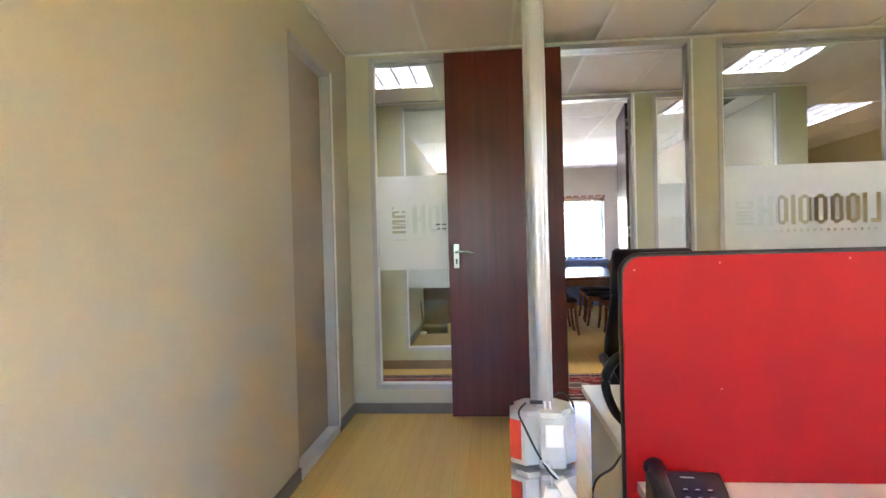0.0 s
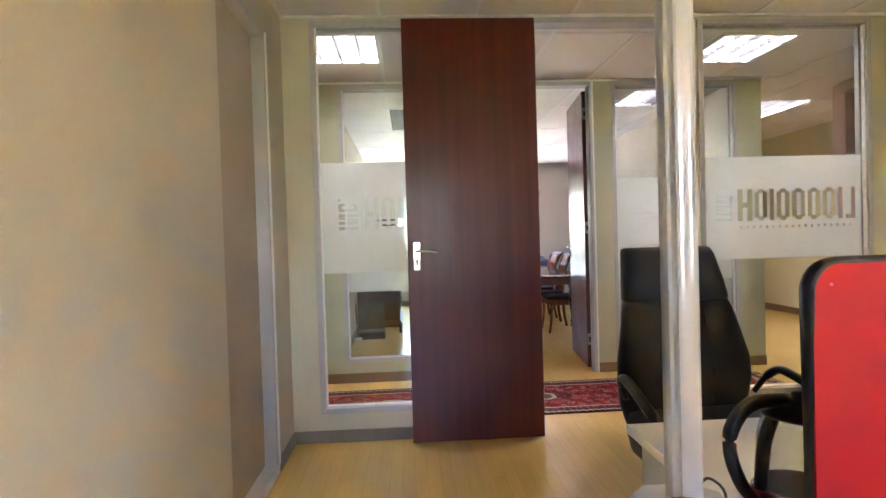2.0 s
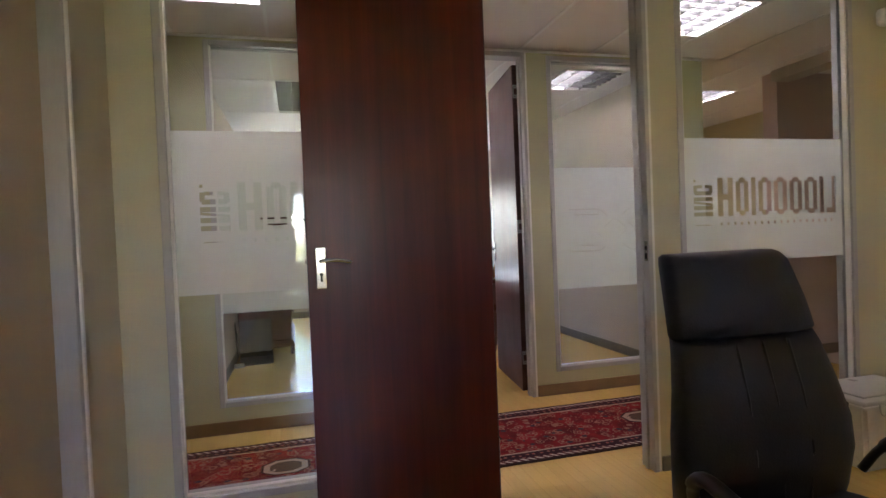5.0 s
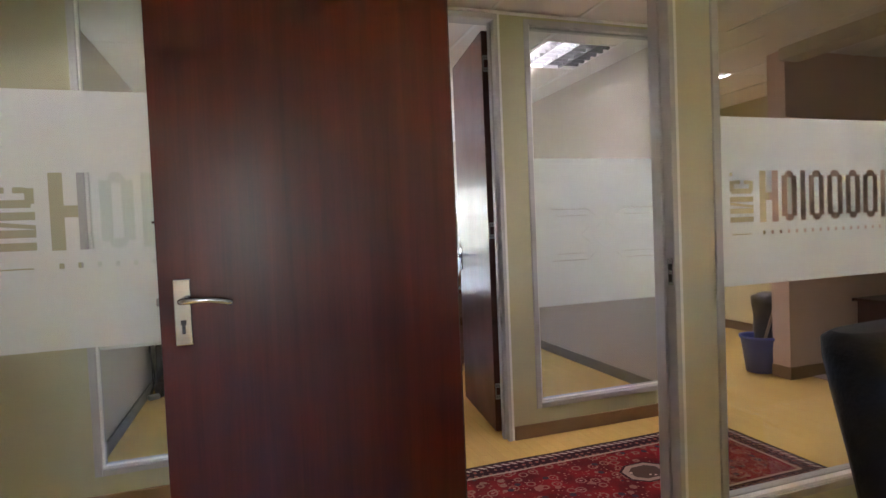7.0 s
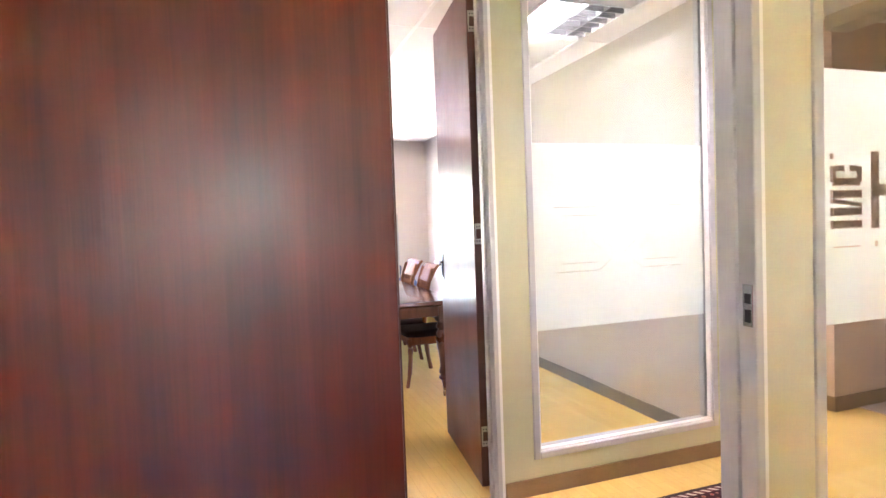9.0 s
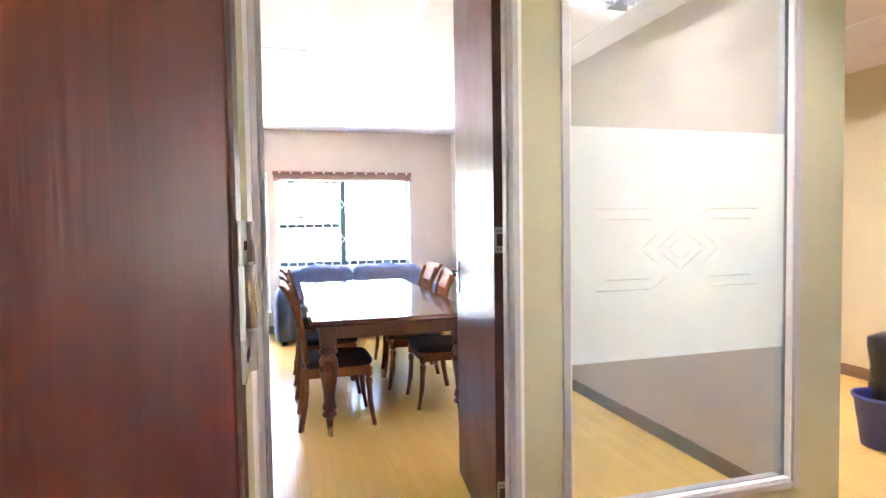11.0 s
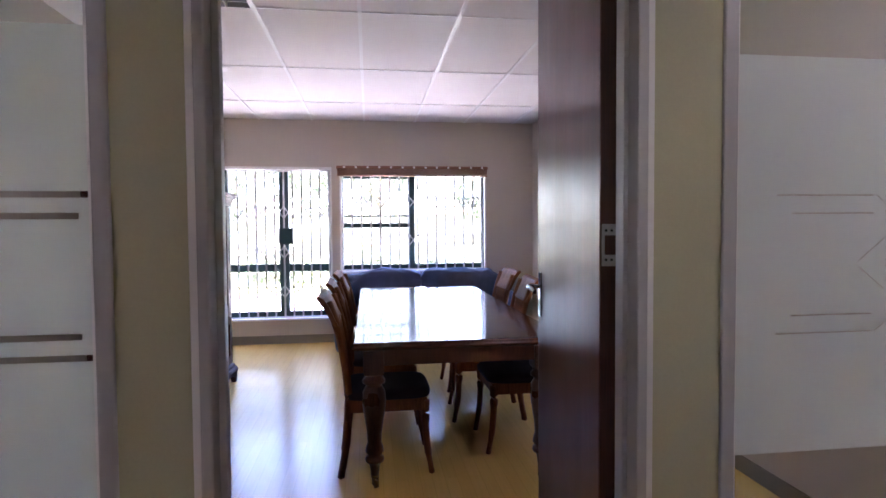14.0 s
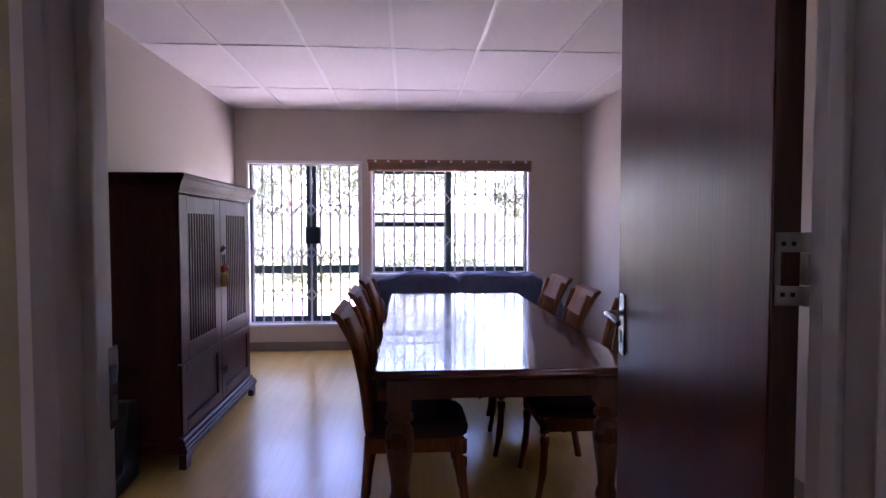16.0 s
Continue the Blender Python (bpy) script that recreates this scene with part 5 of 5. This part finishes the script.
mid = (CY0 + CY1) / 2
for k_, (a, b) in enumerate(((CY0 + 0.004, mid - 0.002), (mid + 0.002, CY1 - 0.004))):
    x0, x1 = CX1 - 0.02, CX1 + 0.002
    za, zb, st = 0.59, 1.54, 0.11
    bm = boxes([(x0, x1, a, a + st, za, zb), (x0, x1, b - st, b, za, zb), (x0, x1, a + st, b - st, za, za + 0.1), (x0, x1, a + st, b - st, zb - 0.1, zb)], 0.003)
    dr = part("door", bm, CABWOOD, cb)
    n_s = 11
    sl = mesh_of("slat", boxes([(x0 + 0.002, x1 - 0.005, -0.010, 0.010, za + 0.1, zb - 0.1)], 0.002), CABWOOD)
    for q in range(n_s):
        part("slat", sl, CABWOOD, dr, m=pose(0, a + st + (b - a - 2 * st) * (q + 0.5) / n_s, 0))
    # near-black sheet draws the shaded cabinet inside between the slats
    part("slat_gap_shade", boxes([(x0 - 0.012, x0 - 0.006, a + 0.05, b - 0.05, za + 0.05, zb - 0.05)]), DARKMETAL_AND_SHADE, dr)
    za, zb, st = 0.175, 0.58, 0.075
    bm = boxes([(x0, x1, a, a + st, za, zb), (x0, x1, b - st, b, za, zb), (x0, x1, a + st, b - st, za, za + 0.075), (x0, x1, a + st, b - st, zb - 0.06, zb), (x0, x1 - 0.012, a + st, b - st, za + 0.075, zb - 0.06)], 0.003)
    dr = part("door", bm, CABWOOD, cb)
    yk = mid + (0.028 if k_ else -0.028)
    bm = bmesh.new()
    tube(bm, [(x1, yk, 0.40), (x1 + 0.02, yk, 0.40)], 0.004, 8)
    cushion(bm, (x1 + 0.026, yk, 0.40), (0.008, 0.014, 0.014), 6, 1.0, 0.0)
    tube(bm, smooth_path([(x1 + 0.02, yk, 0.392), (x1 + 0.024, yk - 0.012, 0.375), (x1 + 0.022, yk, 0.358), (x1 + 0.024, yk + 0.012, 0.375), (x1 + 0.02, yk, 0.392)], 4), 0.003, 6)
    part("drop_handle", bm, DARKMETAL_AND_SHADE, dr)
ta = thing("tassel_charm", "red and gold tassel charm hung on the armoire doors", "ornament", at=(CX1 + 0.02, mid, 1.03))
bm = bmesh.new()
tube(bm, smooth_path([(-0.012, -0.015, 0.16), (0.004, -0.03, 0.19), (0.006, 0.0, 0.2), (0.004, 0.03, 0.19), (-0.012, 0.015, 0.16)], 4), 0.007, 8)
tube(bm, [(0.0, -0.02, 0.14), (0.004, -0.022, 0.06)], 0.005, 6)
tube(bm, [(0.0, 0.02, 0.14), (0.004, 0.022, 0.06)], 0.005, 6)
part("knot", bm, DARKMETAL_AND_SHADE, ta)
for yy in (-0.024, 0.024):
    bm = bmesh.new()
    cushion(bm, (0.008, yy, 0.055), (0.016, 0.022, 0.024), 8, 1.0, 0.1)
    part("bead", bm, TASSEL, ta)
    bm = bmesh.new()
    for q in range(14):
        a = 2 * math.pi * q / 14
        tube(bm, [(0.006, yy, 0.04), (0.008 + 0.012 * math.cos(a), yy + 0.018 * math.sin(a), 0.0), (0.008 + 0.014 * math.cos(a), yy + 0.022 * math.sin(a), -0.075)], 0.003, 5)
    part("tassel", bm, GOLD, ta)

ub = thing("floor_box", "low black equipment box on the floor by the armoire", "equipment box", at=(-0.90, 7.56, 0), turn=4)
bm = bmesh.new()
sweep(bm, [(-0.17, 0.0), (0.2, 0.0), (0.2, 0.42), (0.08, 0.44), (-0.02, 0.11), (-0.17, 0.09)], "x", -0.165, 0.165)
bmesh.ops.bevel(bm, geom=list(bm.edges), offset=0.006, segments=2, affect="EDGES")
part("case", bm, BLACK, ub)
part("grille", boxes([(-0.13, 0.13, -0.1745, -0.1712, 0.02, 0.07)], 0.001), DARKMETAL_AND_SHADE, ub)
bm = bmesh.new()
tube(bm, smooth_path([(-1.10, 7.5, 0.42), (-1.085, 7.46, 0.3), (-1.06, 7.44, 0.14), (-1.09, 7.40, 0.02), (-1.04, 7.36, 0.006), (-1.02, 7.43, 0.006), (-1.07, 7.46, 0.05), (-1.09, 7.52, 0.2), (-1.1, 7.54, 0.44)], 6), 0.005, 6)
tube(bm, smooth_path([(-1.09, 7.42, 0.4), (-1.05, 7.40, 0.2), (-1.07, 7.34, 0.006), (-1.02, 7.32, 0.006), (-0.99, 7.37, 0.006)], 6), 0.004, 6)
tagged(part("cable_tangle", bm, BLACK), "tangle of black power cables by the skirting", "cable")
ad = thing("power_adapter", "white power adapter lying on the floor among cables", "adapter", at=(-1.055, 7.325, 0), turn=25)
part("body", boxes([(-0.045, 0.045, -0.025, 0.025, 0.001, 0.04)], 0.008), WHITE, ad)


# windows in the north wall: green steel frames, panes, sills
def steel_window(name, x0, x1, z0, z1, bars_v, bars_h, label, wall=BY1):
    w = thing(name, label, "window", kind="structure")
    y0, y1, f = wall + 0.13, wall + 0.17, 0.045
    rows = [(x0, x0 + f, y0, y1, z0, z1), (x1 - f, x1, y0, y1, z0, z1), (x0 + f, x1 - f, y0, y1, z0, z0 + f + 0.02), (x0 + f, x1 - f, y0, y1, z1 - f, z1)]
    part("window_frame", boxes(rows, 0.004), GREENSTEEL, w)
    for x, h in bars_v:
        part("mullion", boxes([(x - h, x + h, y0 - 0.004, y1 + 0.004, z0 + f + 0.02, z1 - f)], 0.004), GREENSTEEL, w)
    for z, h, a, b in bars_h:
        part("glazing_bar", boxes([(a, b, y0 + 0.003, y1 - 0.003, z - h, z + h)], 0.003), GREENSTEEL, w)
    pn = part("pane", boxes([(x0 + 0.02, x1 - 0.02, y0 + 0.018, y0 + 0.022, z0 + 0.02, z1 - 0.02)]), GLASS, w)
    pn.visible_shadow = False
    part("window_sill", boxes([(x0 - 0.01, x1 + 0.01, wall - 0.03, wall + 0.13, z0 - 0.028, z0 - 0.001)], 0.005), WHITE, w)
    part("reveal_trim", boxes([(x0 - 0.001, x0 + 0.022, wall - 0.006, wall + 0.05, z0, z1), (x1 - 0.022, x1 + 0.001, wall - 0.006, wall + 0.05, z0, z1), (x0 + 0.022, x1 - 0.022, wall - 0.006, wall + 0.05, z1 - 0.035, z1 - 0.0005)], 0.003), WHITE, w)
    return w


w5 = steel_window("window_5", WX[0], WX[1], WZ0, WZ1, [(-0.335, 0.055)], [(0.885, 0.045, WX[0] + 0.045, -0.39), (0.885, 0.045, -0.28, WX[1] - 0.045)], "low green steel window behind a white security gate")
w6 = steel_window("window_6", WX[2], WX[3], SILL, WZ1, [(1.195, 0.032)], [(1.385, 0.028, WX[2] + 0.045, 1.163), (1.50, 0.012, WX[2] + 0.045, 1.163), (1.965, 0.016, WX[2] + 0.045, 1.163)], "green steel window with an opening sash")


def office_window(name, a, b, m):
    """A small two-light steel window in a back or side wall of the office."""
    w = thing(name, "unseen green steel window lighting the office", "window", kind="structure")
    w.matrix_basis = m
    part("window_frame", boxes([(a, a + 0.045, -0.02, 0.02, 0.9, 2.1), (b - 0.045, b, -0.02, 0.02, 0.9, 2.1), (a + 0.045, b - 0.045, -0.02, 0.02, 0.9, 0.945), (a + 0.045, b - 0.045, -0.02, 0.02, 2.055, 2.1)], 0.003), GREENSTEEL, w)
    part("mullion", boxes([((a + b) / 2 - 0.025, (a + b) / 2 + 0.025, -0.02, 0.02, 0.945, 2.055)], 0.003), GREENSTEEL, w)
    pn = part("pane", boxes([(a + 0.02, b - 0.02, -0.002, 0.002, 0.92, 2.08)]), GLASS, w)
    pn.visible_shadow = False


office_window("window_7", *SW[0], pose(0, BACK - 0.1, 0))
# this side window is out of view, added so daylight reaches the west wall
office_window("window_8_added", -0.26, 0.26, pose(RIGHT_A + 0.1, (EW[0] + EW[1]) / 2, 0, 0, 0, 90))
part("sash_stay", boxes([(0.70, 0.76, BY1 + 0.105, BY1 + 0.126, 1.965, 1.985)], 0.003), BLACK, w6)


def trellis(label, x0, x1, z0, z1, pitch, rows, y):
    """A folding security gate: upright flat bars joined by rows of crossed links."""
    g = thing("security_gate", label, "security gate", group="security gates")
    n_ = round((x1 - x0) / pitch)
    bar = mesh_of("upright_bar", boxes([(-0.0095, 0.0095, -0.006, 0.006, z0, z1)], 0.0015), TRELLIS)
    for i_ in range(n_ + 1):
        part("upright_bar", bar, TRELLIS, g, m=pose(x0 + (x1 - x0) * i_ / n_, y, 0))
    bmx = bmesh.new()
    p_ = (x1 - x0) / n_
    for s_ in (-1, 1):
        tube(bmx, smooth_path([(-p_ / 2, -0.009, s_ * 0.0), (-p_ * 0.25, -0.009, s_ * 0.035), (0, -0.009, s_ * 0.07)], 3), 0.0075, 6)
        tube(bmx, smooth_path([(p_ / 2, -0.011, s_ * 0.0), (p_ * 0.25, -0.011, s_ * 0.035), (0, -0.011, s_ * 0.07)], 3), 0.0075, 6)
    lk = mesh_of("lattice_link", bmx, TRELLIS)
    for z in rows:
        for i_ in range(n_):
            part("lattice_link", lk, TRELLIS, g, m=pose(x0 + (x1 - x0) * (i_ + 0.5) / n_ + p_ / 2 * (1 if i_ < n_ - 1 else 0), y, z))
    part("top_track", boxes([(x0 - 0.01, x1 + 0.01, y - 0.014, y + 0.014, z1, z1 + 0.012)], 0.002), TRELLIS, g)
    part("bottom_track", boxes([(x0 - 0.01, x1 + 0.01, y - 0.014, y + 0.014, z0 - 0.01, z0)], 0.002), TRELLIS, g)
    return g


g1 = trellis("white folding security gate with lattice links and a lock", WX[0] + 0.05, WX[1] - 0.04, WZ0 + 0.012, WZ1 - 0.05, 0.104, (1.545, 1.075, 0.61), BY1 + 0.06)
part("lock_box", boxes([(-0.385, -0.225, BY1 + 0.02, BY1 + 0.05, 1.17, 1.36)], 0.006), GREENSTEEL, g1, "dark green gate lock box")
trellis("white folding security grille across the window", WX[2] + 0.03, WX[3] - 0.04, SILL + 0.012, WZ1 - 0.05, 0.117, (1.665, 1.205), BY1 + 0.08)

bl = thing("wooden_blind", "reddish timber blind drawn up above the window", "blind")
part("headrail", boxes([(WX[2] - 0.03, WX[3] + 0.01, BY1 - 0.05, BY1 - 0.008, 2.052, 2.088)], 0.003), BLINDWOOD, bl)
sl = mesh_of("slat", boxes([(WX[2] - 0.02, WX[3], -0.025, 0.025, -0.0015, 0.0015)], 0.0007), BLINDWOOD)
for q in range(11):
    part("slat", sl, BLINDWOOD, bl, m=pose(0.0005 * (q % 3), BY1 - 0.036 + 0.001 * (q % 2), 2.046 - 0.0058 * q))
part("bottom_rail", boxes([(WX[2] - 0.02, WX[3], BY1 - 0.062, BY1 - 0.01, 1.966, 1.982)], 0.003), BLINDWOOD, bl)
for q in range(13):
    x = WX[2] + 0.06 + q * (WX[3] - WX[2] - 0.12) / 12
    part("clip", boxes([(x - 0.012, x + 0.012, BY1 - 0.053, BY1 - 0.0502, 2.06, 2.082)], 0.001), WHITE, bl)

# ---- outside: garden in full light ----
structure("ground", boxes([(-300, 300, -300, 600, -0.5, -0.16)]), GRASS, "sunlit lawn reaching to the horizon", "ground")
structure("pavement", boxes([(-12, 14, 11.07, 16.5, -0.16, -0.06)]), PAVING, "pale sunlit paving outside the windows", "pavement")
gw = structure("garden_wall", boxes([(-40, 44, 30, 30.25, -0.16, 1.9), (-40, 44, 29.97, 30.28, 1.9, 2.0)]), GARDENWALL, "pale garden boundary wall", "wall")


def leaves(bm, centre, size, count, leaf, rnd):
    for _ in range(count):
        while True:
            q = Vector((rnd.uniform(-1, 1), rnd.uniform(-1, 1), rnd.uniform(-1, 1)))
            if 0.25 < q.length < 1 and noise.noise(q * 2.3 + Vector(centre)) > -0.12:
                break
        c_ = Vector(centre) + Vector((q.x * size[0], q.y * size[1], q.z * size[2]))
        r_ = Euler((rnd.uniform(0, 6.3), rnd.uniform(0, 6.3), rnd.uniform(0, 6.3))).to_matrix()
        l_ = leaf * rnd.uniform(0.6, 1.3)
        vs_ = [bm.verts.new(c_ + r_ @ Vector(v)) for v in ((-l_, 0, 0), (0, -l_ * 0.45, l_ * 0.15), (l_, 0, 0), (0, l_ * 0.45, l_ * 0.15))]
        bm.faces.new(vs_)


def tree(x, y, h, spread, seed, label):
    rnd = random.Random(seed)
    t_ = thing("tree", label, "tree", group="garden trees", at=(x, y, -0.16))
    bm = bmesh.new()
    tube(bm, smooth_path([(0, 0, 0), (0.05, 0.02, h * 0.25), (-0.04, 0.05, h * 0.5), (0.02, 0, h * 0.8)], 4), [0.2 - 0.013 * k for k in range(13)], 8)
    tips = []
    for k in range(9):
        a, z = k * 2.4 + rnd.uniform(0, 1), h * rnd.uniform(0.35, 0.75)
        e_ = Vector((spread * 0.75 * math.cos(a), spread * 0.75 * math.sin(a), min(h, z + spread * rnd.uniform(0.2, 0.6))))
        tube(bm, smooth_path([(0, 0, z), e_ * 0.5 + Vector((0, 0, z * 0.55)), e_], 3), [0.07, 0.06, 0.05, 0.04, 0.035, 0.03, 0.02], 6)
        tips.append(e_)
    part("trunk", bm, BARK, t_)
    bm = bmesh.new()
    for e_ in tips + [Vector((0, 0, h))]:
        leaves(bm, e_, (spread * 0.5, spread * 0.5, spread * 0.42), 1000, 0.07, rnd)
    part("crown", bm, LEAF, t_)
    return t_


tree(-2.6, 21.0, 4.2, 2.2, 1, "leafy garden tree in bright sun")
tree(1.1, 24.5, 4.8, 2.6, 2, "leafy garden tree in bright sun")
tree(-6.5, 25.0, 5.0, 2.6, 3, "leafy garden tree in bright sun")
tree(6.8, 27.0, 5.2, 2.4, 4, "leafy garden tree in bright sun")


def bush(x, y, sx, sz, seed):
    rnd = random.Random(seed)
    bm = bmesh.new()
    for k in range(5):
        leaves(bm, (rnd.uniform(-0.5, 0.5) * sx, rnd.uniform(-0.3, 0.3) * sx, sz * rnd.uniform(0.35, 0.6)), (sx * 0.5, sx * 0.45, sz * 0.5), 260, 0.06, rnd)
    for k in range(6):
        a = k * 1.05
        tube(bm, [(0, 0, 0), (0.3 * sx * math.cos(a), 0.3 * sx * math.sin(a), sz * 0.7)], [0.014, 0.006], 5)
    tagged(part("bush", bm, LEAF, m=pose(x, y, -0.16)), "low green garden bush in the sun", "bush", group="garden bushes")


bush(0.75, 18.2, 1.0, 1.0, 11)
bush(2.2, 19.5, 1.1, 0.8, 12)
bush(-1.6, 20.0, 1.3, 0.9, 13)
bush(-3.4, 18.8, 1.0, 1.1, 14)
